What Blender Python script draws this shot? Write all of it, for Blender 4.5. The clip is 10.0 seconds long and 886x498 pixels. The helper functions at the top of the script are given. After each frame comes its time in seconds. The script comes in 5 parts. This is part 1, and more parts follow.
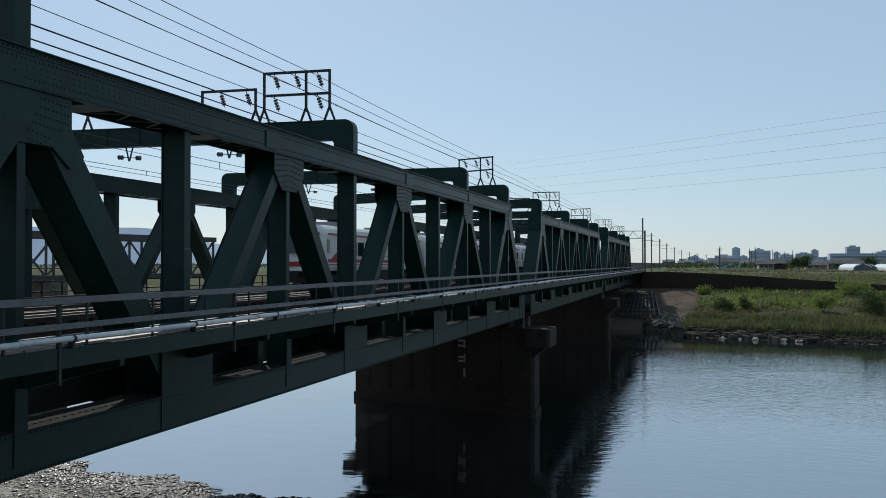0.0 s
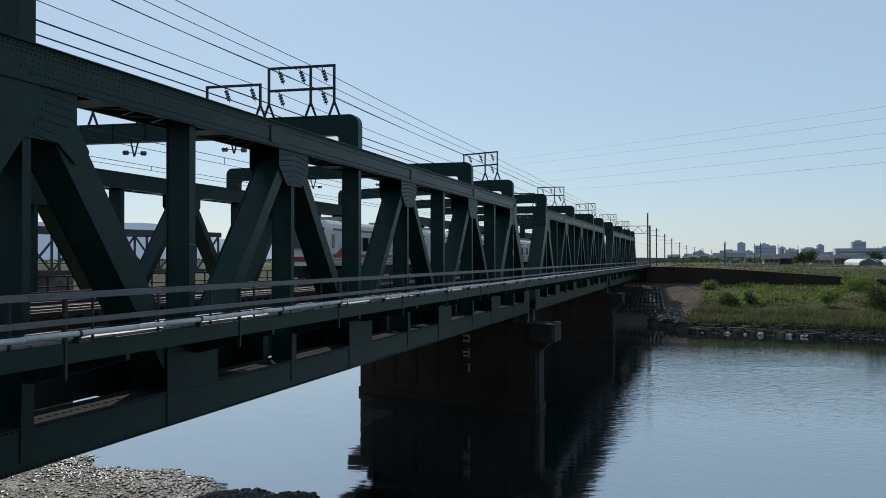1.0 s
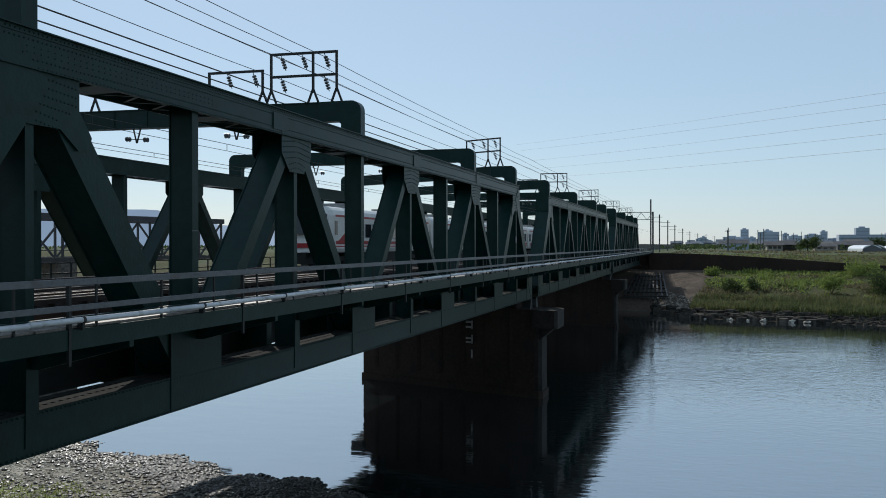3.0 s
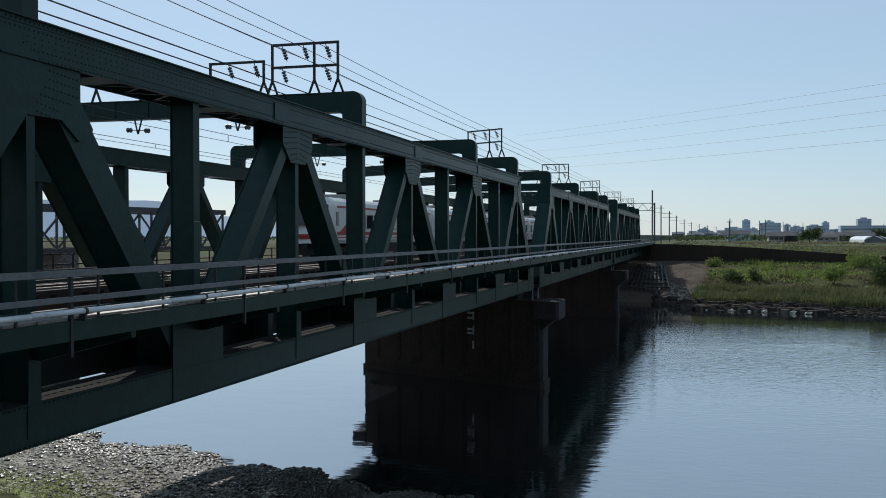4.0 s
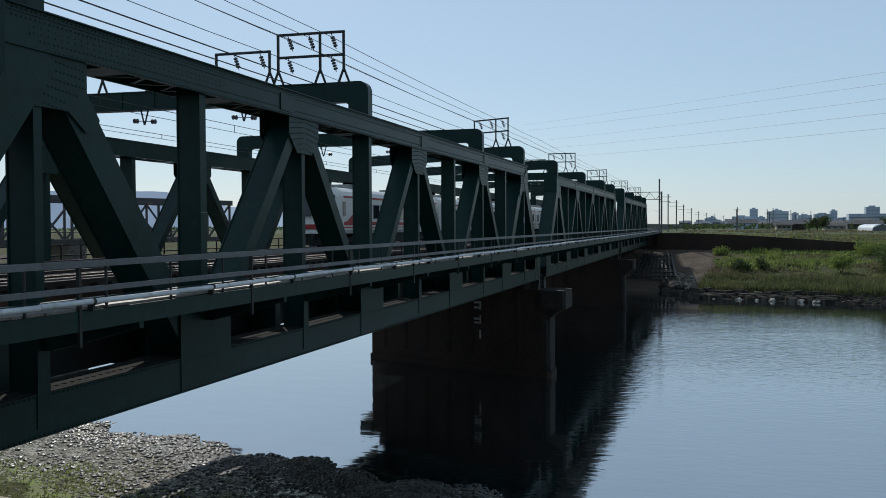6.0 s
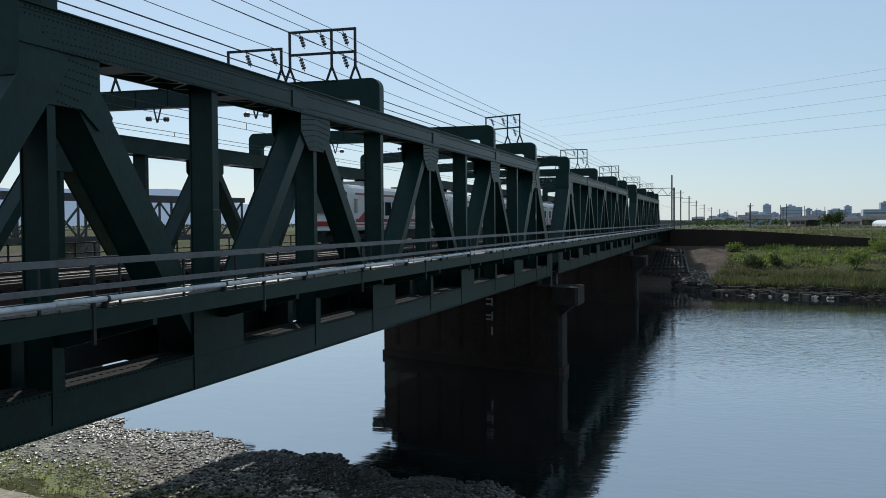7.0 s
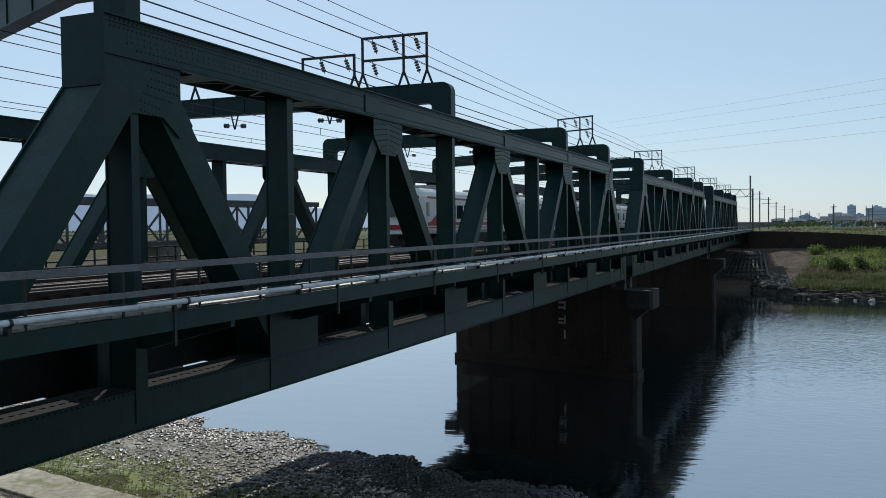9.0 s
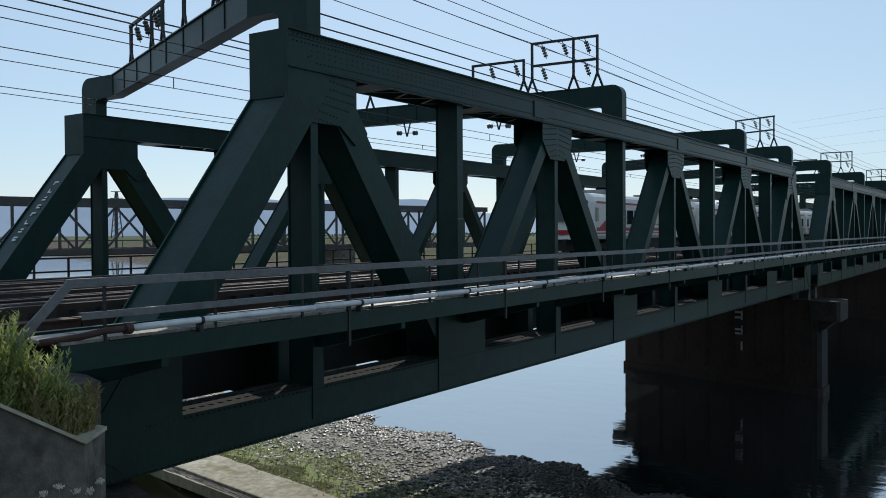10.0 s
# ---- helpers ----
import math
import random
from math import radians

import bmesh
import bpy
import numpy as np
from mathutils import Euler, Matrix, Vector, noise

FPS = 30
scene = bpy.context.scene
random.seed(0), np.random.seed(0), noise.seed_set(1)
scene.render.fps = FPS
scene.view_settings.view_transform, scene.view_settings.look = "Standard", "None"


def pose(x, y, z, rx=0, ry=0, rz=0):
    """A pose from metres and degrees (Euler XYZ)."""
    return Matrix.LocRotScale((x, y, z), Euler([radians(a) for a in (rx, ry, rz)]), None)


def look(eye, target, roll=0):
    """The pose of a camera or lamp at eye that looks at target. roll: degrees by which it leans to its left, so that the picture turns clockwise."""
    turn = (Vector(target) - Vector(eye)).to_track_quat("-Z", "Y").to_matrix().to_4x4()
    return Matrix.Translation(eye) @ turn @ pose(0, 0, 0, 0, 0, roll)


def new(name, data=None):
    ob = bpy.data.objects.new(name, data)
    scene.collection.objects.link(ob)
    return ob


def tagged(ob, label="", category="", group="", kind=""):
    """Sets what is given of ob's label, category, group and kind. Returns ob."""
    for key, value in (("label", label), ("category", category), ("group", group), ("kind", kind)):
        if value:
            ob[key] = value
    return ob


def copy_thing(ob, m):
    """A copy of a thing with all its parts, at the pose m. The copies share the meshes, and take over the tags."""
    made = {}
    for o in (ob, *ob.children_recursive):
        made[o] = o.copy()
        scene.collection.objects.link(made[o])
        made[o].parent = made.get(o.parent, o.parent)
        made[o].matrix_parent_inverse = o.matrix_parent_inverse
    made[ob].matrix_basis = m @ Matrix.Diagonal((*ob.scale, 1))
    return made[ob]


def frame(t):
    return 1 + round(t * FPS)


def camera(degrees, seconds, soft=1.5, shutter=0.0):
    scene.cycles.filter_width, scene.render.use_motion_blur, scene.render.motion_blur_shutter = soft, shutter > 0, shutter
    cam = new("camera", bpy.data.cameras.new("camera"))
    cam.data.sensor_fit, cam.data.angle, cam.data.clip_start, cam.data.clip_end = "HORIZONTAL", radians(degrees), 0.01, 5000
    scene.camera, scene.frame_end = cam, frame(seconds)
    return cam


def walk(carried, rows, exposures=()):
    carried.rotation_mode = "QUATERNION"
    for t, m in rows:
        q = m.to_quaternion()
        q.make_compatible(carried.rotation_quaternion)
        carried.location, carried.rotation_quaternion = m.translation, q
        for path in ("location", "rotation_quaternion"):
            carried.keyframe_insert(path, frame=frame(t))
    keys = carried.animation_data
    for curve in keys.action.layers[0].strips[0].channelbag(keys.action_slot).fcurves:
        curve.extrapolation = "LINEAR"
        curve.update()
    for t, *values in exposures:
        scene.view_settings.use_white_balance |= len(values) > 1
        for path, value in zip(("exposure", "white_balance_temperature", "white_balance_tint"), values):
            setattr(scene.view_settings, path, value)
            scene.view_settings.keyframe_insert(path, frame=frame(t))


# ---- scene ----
cam = camera(54.26, 10.0, soft=0.95)
EYE = 12.2
# seconds, tilt, lean, turn: the camera stands on the levee and turns where it is
ROWS = [
    (0.0, 90.979, 0.039, -73.819),
    (0.5, 90.778, 0.029, -73.603),
    (1.0, 90.651, 0.055, -73.507),
    (1.5, 90.511, 0.112, -73.467),
    (2.0, 90.309, 0.171, -73.517),
    (2.5, 90.063, 0.115, -73.428),
    (4.0, 89.157, 0.085, -73.227),
    (4.5, 88.966, 0.087, -73.25),
    (5.0, 88.821, 0.173, -73.205),
    (5.5, 88.651, 0.235, -73.041),
    (7.0, 88.264, 0.433, -72.013),
    (7.5, 88.228, 0.497, -71.489),
    (8.0, 88.221, 0.481, -70.784),
    (8.5, 88.381, 0.575, -69.685),
    (9.0, 88.52, 0.689, -67.264),
    (9.5, 88.656, 0.61, -62.877),
    (9.7, 88.743, 0.439, -60.582),
    (10.0, 88.957, 0.398, -56.173),
]
walk(cam, [(t, pose(0, 0, EYE, rx, ry, rz)) for t, rx, ry, rz in ROWS], exposures=((0.0, 0.0), (2.5, 0.03), (4.0, 0.06), (5.5, -0.03), (7.0, 0.08), (8.5, 0.08), (10.0, 0.16)))

# ---- world, sun, exposure ----
SUN = Vector((1.09, 0.725, 1.0)).normalized()
world = bpy.data.worlds.new("sky")
scene.world = world
world.use_nodes = True
wn = world.node_tree.nodes
sky = wn.new("ShaderNodeTexSky")
sky.sky_type, sky.sun_disc = "NISHITA", False
sky.sun_elevation = math.asin(SUN.z)
sky.sun_rotation = math.atan2(SUN.x, SUN.y)
sky.air_density, sky.dust_density, sky.ozone_density = 1.0, 0.35, 3.0
sky_hue, sky_mix = wn.new("ShaderNodeHueSaturation"), wn.new("ShaderNodeMix")
sky_hue.inputs["Saturation"].default_value = 1.0
sky_mix.data_type = "RGBA"
sky_mix.inputs[0].default_value = 0.62
sky_mix.inputs[7].default_value = (4.25, 5.75, 7.15, 1)
world.node_tree.links.new(sky.outputs[0], sky_hue.inputs["Color"])
world.node_tree.links.new(sky_hue.outputs[0], sky_mix.inputs[6])
world.node_tree.links.new(sky_mix.outputs[2], wn["Background"].inputs[0])
wn["Background"].inputs[1].default_value = 0.101
sun_data = bpy.data.lights.new("sun", "SUN")
sun_data.energy, sun_data.angle, sun_data.color = 3.2, radians(0.55), (1.0, 0.96, 0.89)
sun = new("sun", sun_data)
sun.matrix_world = look(SUN * 400 + Vector((0, 0, 0)), (0, 0, 0))
scene.view_settings.exposure = 0.0


# ---- materials ----
def material(name, dark, light, rough=0.6, metal=0.0, grain=8.0, stain=0.6, bump=0.3, bump_scale=40.0, random_amount=0.0, spec=0.5, third=None, island=False):
    """Two scales of variation between two colours (and a third for stains), with fine relief."""
    m = bpy.data.materials.new(name)
    m.use_nodes = True
    n, l = m.node_tree.nodes, m.node_tree.links
    b = n["Principled BSDF"]
    geo = n.new("ShaderNodeTexCoord")
    pos = geo.outputs["Object"]
    fine, wide = n.new("ShaderNodeTexNoise"), n.new("ShaderNodeTexNoise")
    fine.inputs["Scale"].default_value, fine.inputs["Detail"].default_value = grain, 6
    wide.inputs["Scale"].default_value, wide.inputs["Detail"].default_value = stain, 5
    l.new(pos, fine.inputs["Vector"]), l.new(pos, wide.inputs["Vector"])
    mixer = n.new("ShaderNodeMath")
    mixer.operation = "MULTIPLY_ADD"
    l.new(fine.outputs[0], mixer.inputs[0])
    mixer.inputs[1].default_value = 0.5
    half = n.new("ShaderNodeMath")
    half.operation = "MULTIPLY"
    l.new(wide.outputs[0], half.inputs[0])
    half.inputs[1].default_value = 0.5
    l.new(half.outputs[0], mixer.inputs[2])
    ramp = n.new("ShaderNodeValToRGB")
    ramp.color_ramp.elements[0].position, ramp.color_ramp.elements[1].position = 0.36, 0.64
    ramp.color_ramp.elements[0].color, ramp.color_ramp.elements[1].color = (*dark, 1), (*light, 1)
    l.new(mixer.outputs[0], ramp.inputs[0])
    colour = ramp.outputs[0]
    if third:
        spot = n.new("ShaderNodeTexNoise")
        spot.inputs["Scale"].default_value, spot.inputs["Detail"].default_value = stain * 3.3, 8
        l.new(pos, spot.inputs["Vector"])
        gate = n.new("ShaderNodeValToRGB")
        gate.color_ramp.elements[0].position, gate.color_ramp.elements[1].position = 0.56, 0.68
        l.new(spot.outputs[0], gate.inputs[0])
        mix = n.new("ShaderNodeMix")
        mix.data_type = "RGBA"
        l.new(gate.outputs[0], mix.inputs[0]), l.new(colour, mix.inputs[6])
        mix.inputs[7].default_value = (*third, 1)
        colour = mix.outputs[2]
    if random_amount:
        source = n.new("ShaderNodeNewGeometry" if island else "ShaderNodeObjectInfo")
        hsv = n.new("ShaderNodeHueSaturation")
        rng = n.new("ShaderNodeMapRange")
        rng.inputs[3].default_value, rng.inputs[4].default_value = 1 - random_amount, 1 + random_amount
        l.new(source.outputs["Random Per Island" if island else "Random"], rng.inputs[0])
        l.new(rng.outputs[0], hsv.inputs["Value"]), l.new(colour, hsv.inputs["Color"])
        colour = hsv.outputs[0]
    l.new(colour, b.inputs["Base Color"])
    b.inputs["Roughness"].default_value, b.inputs["Metallic"].default_value = rough, metal
    b.inputs["Specular IOR Level"].default_value = spec
    if bump:
        relief, nb = n.new("ShaderNodeTexNoise"), n.new("ShaderNodeBump")
        relief.inputs["Scale"].default_value, relief.inputs["Detail"].default_value = bump_scale, 4
        l.new(pos, relief.inputs["Vector"]), l.new(relief.outputs[0], nb.inputs["Height"])
        nb.inputs["Strength"].default_value, nb.inputs["Distance"].default_value = bump, 0.02
        l.new(nb.outputs[0], b.inputs["Normal"])
    return m


GREEN = material("green_bridge_paint", (0.0042, 0.020, 0.0175), (0.0085, 0.031, 0.0275), 0.38, 0, 3.0, 0.35, 0.25, 12, spec=0.16, third=(0.007, 0.021, 0.018))
DARK = material("dark_steel", (0.008, 0.010, 0.010), (0.018, 0.020, 0.019), 0.6, 0.2, 6, 0.5)
DUSTY = material("dusty_steel", (0.018, 0.019, 0.018), (0.040, 0.042, 0.039), 0.95, 0, 7, 0.6, 0.4, 25, spec=0.05)
RUST = material("rusty_steel", (0.028, 0.013, 0.010), (0.062, 0.029, 0.020), 0.8, 0.1, 9, 0.8)
GALV = material("galvanised_steel", (0.07, 0.074, 0.082), (0.125, 0.13, 0.138), 0.5, 0.2, 9, 0.7, third=(0.075, 0.07, 0.068))
WHITE_PIPE = material("white_pipe_sleeve", (0.42, 0.44, 0.48), (0.58, 0.60, 0.63), 0.45, 0, 5, 0.7, third=(0.28, 0.28, 0.28))
BOARD = material("weathered_walkway_board", (0.085, 0.075, 0.066), (0.235, 0.21, 0.185), 0.55, 0, 14, 0.8, 0.5, 60, 0.15)
CONCRETE = material("stained_concrete", (0.055, 0.049, 0.042), (0.16, 0.143, 0.122), 0.88, 0, 5, 0.5, 0.9, 22, third=(0.032, 0.027, 0.022))
PALE_CONCRETE = material("pale_concrete", (0.19, 0.17, 0.115), (0.46, 0.43, 0.34), 0.88, 0, 3, 0.22, 0.6, 18, third=(0.15, 0.15, 0.06))
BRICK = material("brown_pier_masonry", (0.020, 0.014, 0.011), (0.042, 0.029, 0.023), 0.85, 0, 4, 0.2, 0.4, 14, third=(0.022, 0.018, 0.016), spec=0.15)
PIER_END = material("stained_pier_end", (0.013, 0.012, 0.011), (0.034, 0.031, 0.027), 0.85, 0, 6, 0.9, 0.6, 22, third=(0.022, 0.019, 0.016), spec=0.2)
RAIL = material("rail_steel", (0.16, 0.13, 0.12), (0.30, 0.27, 0.25), 0.35, 0.8, 9, 1)
WOOD = material("creosoted_sleeper", (0.020, 0.014, 0.011), (0.045, 0.031, 0.024), 0.85, 0, 12, 1, 0.5, 40, 0.2, island=True)
WHITE = material("white_paint", (0.62, 0.62, 0.60), (0.74, 0.74, 0.72), 0.6)
GAUGE = material("worn_white_paint", (0.16, 0.155, 0.15), (0.34, 0.335, 0.32), 0.8, 0, 7, 1.2, 0.3, 20, spec=0.1)
CERAMIC = material("dark_insulator", (0.03, 0.03, 0.032), (0.06, 0.06, 0.06), 0.3)


def leafy(m, share=0.45):
    """Lets sunlight through thin leaves."""
    n, l = m.node_tree.nodes, m.node_tree.links
    b = n["Principled BSDF"]
    t, mix = n.new("ShaderNodeBsdfTranslucent"), n.new("ShaderNodeMixShader")
    l.new(b.inputs["Base Color"].links[0].from_socket, t.inputs["Color"])
    mix.inputs[0].default_value = share
    l.new(b.outputs[0], mix.inputs[1]), l.new(t.outputs[0], mix.inputs[2])
    l.new(mix.outputs[0], n["Material Output"].inputs[0])
    return m


def part(name, bm, mat, parent=None, label="", smooth=False):
    """Links a bmesh as one mesh object under a thing or a part."""
    me = bpy.data.meshes.new(name)
    bmesh.ops.recalc_face_normals(bm, faces=bm.faces)
    bm.to_mesh(me)
    bm.free()
    me.materials.append(mat)
    if smooth:
        me.shade_smooth()
    ob = new(name, me)
    if parent:
        ob.parent = parent
    return tagged(ob, label)


def thing(name, label, category, group="", kind="", at=(0, 0, 0)):
    ob = new(name)
    ob.empty_display_size = 0.3
    ob.location = at
    return tagged(ob, label, category, group, kind)


def box(bm, x0, x1, y0, y1, z0, z1):
    v = [bm.verts.new(p) for p in ((x0, y0, z0), (x1, y0, z0), (x1, y1, z0), (x0, y1, z0), (x0, y0, z1), (x1, y0, z1), (x1, y1, z1), (x0, y1, z1))]
    for f in ((3, 2, 1, 0), (4, 5, 6, 7), (0, 1, 5, 4), (1, 2, 6, 5), (2, 3, 7, 6), (3, 0, 4, 7)):
        bm.faces.new([v[i] for i in f])
    return bm


def bar(bm, a, b, w, h, up=(0, 0, 1)):
    """A box from a to b, w wide across and h high along up."""
    a, b, up = Vector(a), Vector(b), Vector(up)
    d = (b - a).normalized()
    s = d.cross(up).normalized()
    u = s.cross(d)
    v = [bm.verts.new(p + s * (w / 2 * i) + u * (h / 2 * j)) for p in (a, b) for i, j in ((-1, -1), (1, -1), (1, 1), (-1, 1))]
    for f in ((3, 2, 1, 0), (4, 5, 6, 7), (0, 1, 5, 4), (1, 2, 6, 5), (2, 3, 7, 6), (3, 0, 4, 7)):
        bm.faces.new([v[i] for i in f])
    return bm


def tube(bm, points, r, sides=8):
    """A round bar through points."""
    points = [Vector(p) for p in points]
    rings = []
    for i, p in enumerate(points):
        d = (points[min(i + 1, len(points) - 1)] - points[max(i - 1, 0)]).normalized()
        s = d.cross(Vector((0, 0, 1)) if abs(d.z) < 0.9 else Vector((1, 0, 0))).normalized()
        u = s.cross(d)
        rings.append([bm.verts.new(p + (s * math.cos(k * math.tau / sides) + u * math.sin(k * math.tau / sides)) * r) for k in range(sides)])
    for a, b in zip(rings, rings[1:]):
        for k in range(sides):
            bm.faces.new((a[k], a[(k + 1) % sides], b[(k + 1) % sides], b[k]))
    bm.faces.new(rings[0]), bm.faces.new(rings[-1])
    return bm


def prism(bm, outline, across):
    """A flat outline (a list of points) thickened by the vector across."""
    a = [bm.verts.new(Vector(p)) for p in outline]
    b = [bm.verts.new(Vector(p) + Vector(across)) for p in outline]
    bm.faces.new(a), bm.faces.new(b)
    for i in range(len(a)):
        j = (i + 1) % len(a)
        bm.faces.new((a[i], a[j], b[j], b[i]))
    return bm


def new_bm():
    return bmesh.new()


# ---- the bridge's plan ----
P, X1, NEAR, SPREAD, SKEW, PITCH = 6.16, 14.8, 13.4, 15.5, 5.35, 64.14
TOP, LOW, DECK, RAIL_TOP = EYE + 4.54, EYE - 4.40, EYE - 1.60, EYE - 1.35
CHORD_Y, MEMBER_Y = 1.08, 0.74
X0 = X1 - P


def node(k):
    return X1 + (k - 1) * P


# ---- trusses ----
def lacing(bm, x0, x1, y0, y1, z, step=0.62):
    """Zigzag bars between the two webs of a chord."""
    n = int((x1 - x0) / step)
    for i in range(n):
        a, b = x0 + i * step, x0 + (i + 1) * step
        ya, yb = (y0, y1) if i % 2 else (y1, y0)
        bar(bm, (a, ya, z), (b, yb, z), 0.09, 0.014)
    return bm


def rivets(bm, a, b, step, r=0.022, out=(0, -1, 0)):
    """A row of rivet heads from a to b."""
    a, b, out = Vector(a), Vector(b), Vector(out)
    n = max(1, int((b - a).length / step))
    d = (b - a).normalized()
    u = d.cross(out).normalized()
    for i in range(n + 1):
        p = a + (b - a) * (i / n)
        ring = [bm.verts.new(p + (d * math.cos(t) + u * math.sin(t)) * r) for t in (0, 1.047, 2.094, 3.142, 4.189, 5.236)]
        tip = bm.verts.new(p + out * r * 0.75)
        for k in range(6):
            bm.faces.new((ring[k], ring[(k + 1) % 6], tip))
    return bm


def h_member(bm, a, b, width, depth, y0, recess=0.03, plate=0.035):
    """An H of two flanges (width in the truss's plane) and a deep web across it, from a to b (x, z)."""
    (xa, za), (xb, zb) = a, b
    d = Vector((xb - xa, 0, zb - za)).normalized()
    s = Vector((-d.z, 0, d.x))
    w, r = width / 2, width / 2 - recess
    out = [(-w, 0), (w, 0), (w, plate), (r, plate), (r, depth - plate), (w, depth - plate), (w, depth), (-w, depth), (-w, depth - plate), (-r, depth - plate), (-r, plate), (-w, plate)]
    return prism(bm, [Vector((xa, y0 + q, za)) + s * p for p, q in out], Vector((xb - xa, 0, zb - za)))


def along(bm, outline, x0, x1):
    """A section (y, z) drawn out along the bridge."""
    return prism(bm, [(x0, y, z) for y, z in outline], (x1 - x0, 0, 0))


def truss(parent, dx, dy, rich):
    """One truss of a span; its outer face lies at NEAR + dy."""
    Y = NEAR + dy
    xa, xb = node(1) + dx, node(9) + dx
    t0, t1 = TOP - 0.86, TOP
    c, o = Y + CHORD_Y, 0.09
    section = [(Y - o, t1), (Y - o, t1 - 0.03), (Y - 0.018, t1 - 0.03), (Y - 0.018, t1 - 0.15), (Y, t1 - 0.15), (Y, t0 + 0.12), (Y - 0.018, t0 + 0.12), (Y - 0.018, t0 + 0.018), (Y - 0.10, t0 + 0.018), (Y - 0.10, t0), (Y + 0.03, t0), (Y + 0.03, t1 - 0.03)]
    section += [(c - 0.03, t1 - 0.03), (c - 0.03, t0), (c + 0.02, t0), (c + 0.02, t1 - 0.03), (c + o, t1 - 0.03), (c + o, t1)]
    part("top_chord", along(new_bm(), section, xa - 0.90, xb + 0.90), GREEN, parent)
    for xx, s in ((xa - 0.93, 1), (xb + 0.903, -1)):
        part("end_plate", box(new_bm(), xx, xx + 0.027, Y - 0.05, c + 0.05, t0 - 0.64, t1 - 0.032), GREEN, parent)
        xi = xx + 0.0275 if s > 0 else xx - 0.0005
        for yy in (Y - 0.05, c + 0.026):
            part("end_cheek", prism(new_bm(), [(xi, yy, t0 - 0.64), (xi + s * 0.62, yy, t0 - 0.10), (xi + s * 0.62, yy, t0 + 0.50), (xi, yy, t0 + 0.50)], (0, 0.024, 0)), GREEN, parent)
    for i in range(10):
        xx = xa + (xb - xa) * (i + 0.5) / 10
        part("batten_plate", box(new_bm(), xx - 0.45, xx + 0.45, Y + 0.035, c - 0.035, t0 + 0.004, t0 + 0.02), GREEN, parent)
    tagged(part("lacing", lacing(new_bm(), xa - 0.6, xb + 0.6, Y + 0.1, Y + CHORD_Y - 0.1, t0 + 0.05), GREEN, parent), kind="stuff")
    b0, b1 = LOW, LOW + 0.92
    la, lb = node(0) + dx + 0.05, node(10) + dx - 0.05
    for y0, s in ((Y, 1), (c, -1)):
        web = [(0, b0 + 0.016), (0, b1 - 0.016), (-0.018, b1 - 0.016), (-0.018, b1), (0.19, b1), (0.19, b1 - 0.016), (0.03, b1 - 0.016), (0.03, b0 + 0.016), (0.19, b0 + 0.016), (0.19, b0), (-0.018, b0), (-0.018, b0 + 0.016)]
        part("bottom_chord_web", along(new_bm(), [(y0 + s * q, z) for q, z in web], la, lb), GREEN, parent)
    bm = new_bm()
    for ya, yb in ((Y - 0.01, Y + 0.30), (Y + 0.40, c - 0.40), (c - 0.30, c + 0.01)):
        box(bm, la, lb, ya, yb, b1 + 0.003, b1 + 0.018)
    for i in range(int((lb - la) / 0.24)):
        for ya, yb in ((Y + 0.299, Y + 0.401), (c - 0.401, c - 0.299)):
            box(bm, la + i * 0.24, la + i * 0.24 + 0.10, ya, yb, b1 + 0.004, b1 + 0.017)
    part("slotted_plate", bm, DUSTY, parent, "slotted steel plate on the lower chord")
    tagged(part("lacing", lacing(new_bm(), la, lb, Y + 0.12, c - 0.12, b0 - 0.008), GREEN, parent), kind="stuff")
    for k in range(1, 10):
        bm = new_bm()
        h_member(bm, (node(k) + dx, b1 - 0.3), (node(k) + dx, t0 + 0.2), 0.24 if k % 2 else 0.30, MEMBER_Y, Y + 0.035)
        part("vertical", bm, GREEN, parent)
    for k in range(0, 10):
        lo, hi = (k, k + 1) if k % 2 == 0 else (k + 1, k)
        a, b = (node(lo) + dx, b1 - 0.45), (node(hi) + dx, t0 + 0.35)
        if k in (0, 9):
            e = 0.35 if k == 0 else -0.35
            part("end_post", h_member(new_bm(), (a[0] + e * 1.45, a[1]), (b[0] + e * 0.42, b[1] - 0.30), 0.94, CHORD_Y + 0.09, Y - 0.045, 0.05, 0.05), GREEN, parent)
        else:
            w = (0, 0.80, 0.46, 0.46, 0.40, 0.40, 0.46, 0.46, 0.80)[k]
            e = 1 if k == 1 else -1 if k == 8 else 0
            a, b = (a[0] - e * 0.03, a[1]), (b[0] + e * 0.20, b[1])
            part("diagonal", h_member(new_bm(), a, b, w, CHORD_Y - 0.1 if e else 0.9, Y + 0.035), GREEN, parent)
    for k in range(1, 10, 2):
        x, big = node(k) + dx, k in (1, 9)
        w, h = (1.45, 1.22) if big else (1.12, 1.18)
        wl, wr = (0.76 if k == 1 else w), (0.76 if k == 9 else w)
        out = [(x - wl, t0 + 0.13), (x + wr, t0 + 0.13), (x + wr, t0 - h * 0.50), (x + wr * 0.50, t0 - h), (x - wl * 0.50, t0 - h), (x - wl, t0 - h * 0.50)]
        if big:
            g = 1 if k == 1 else -1
            out = [(x - g * 0.76, t0 + 0.13), (x + g * 1.45, t0 + 0.13), (x + g * 1.45, t0 - 0.66), (x + g * 1.86, t0 - 1.22), (x + g * 1.80, t0 - 1.48), (x + g * 1.42, t0 - 1.56), (x + g * 0.84, t0 - 1.14), (x - g * 0.42, t0 - 1.14), (x - g * 0.76, t0 - 0.75)]
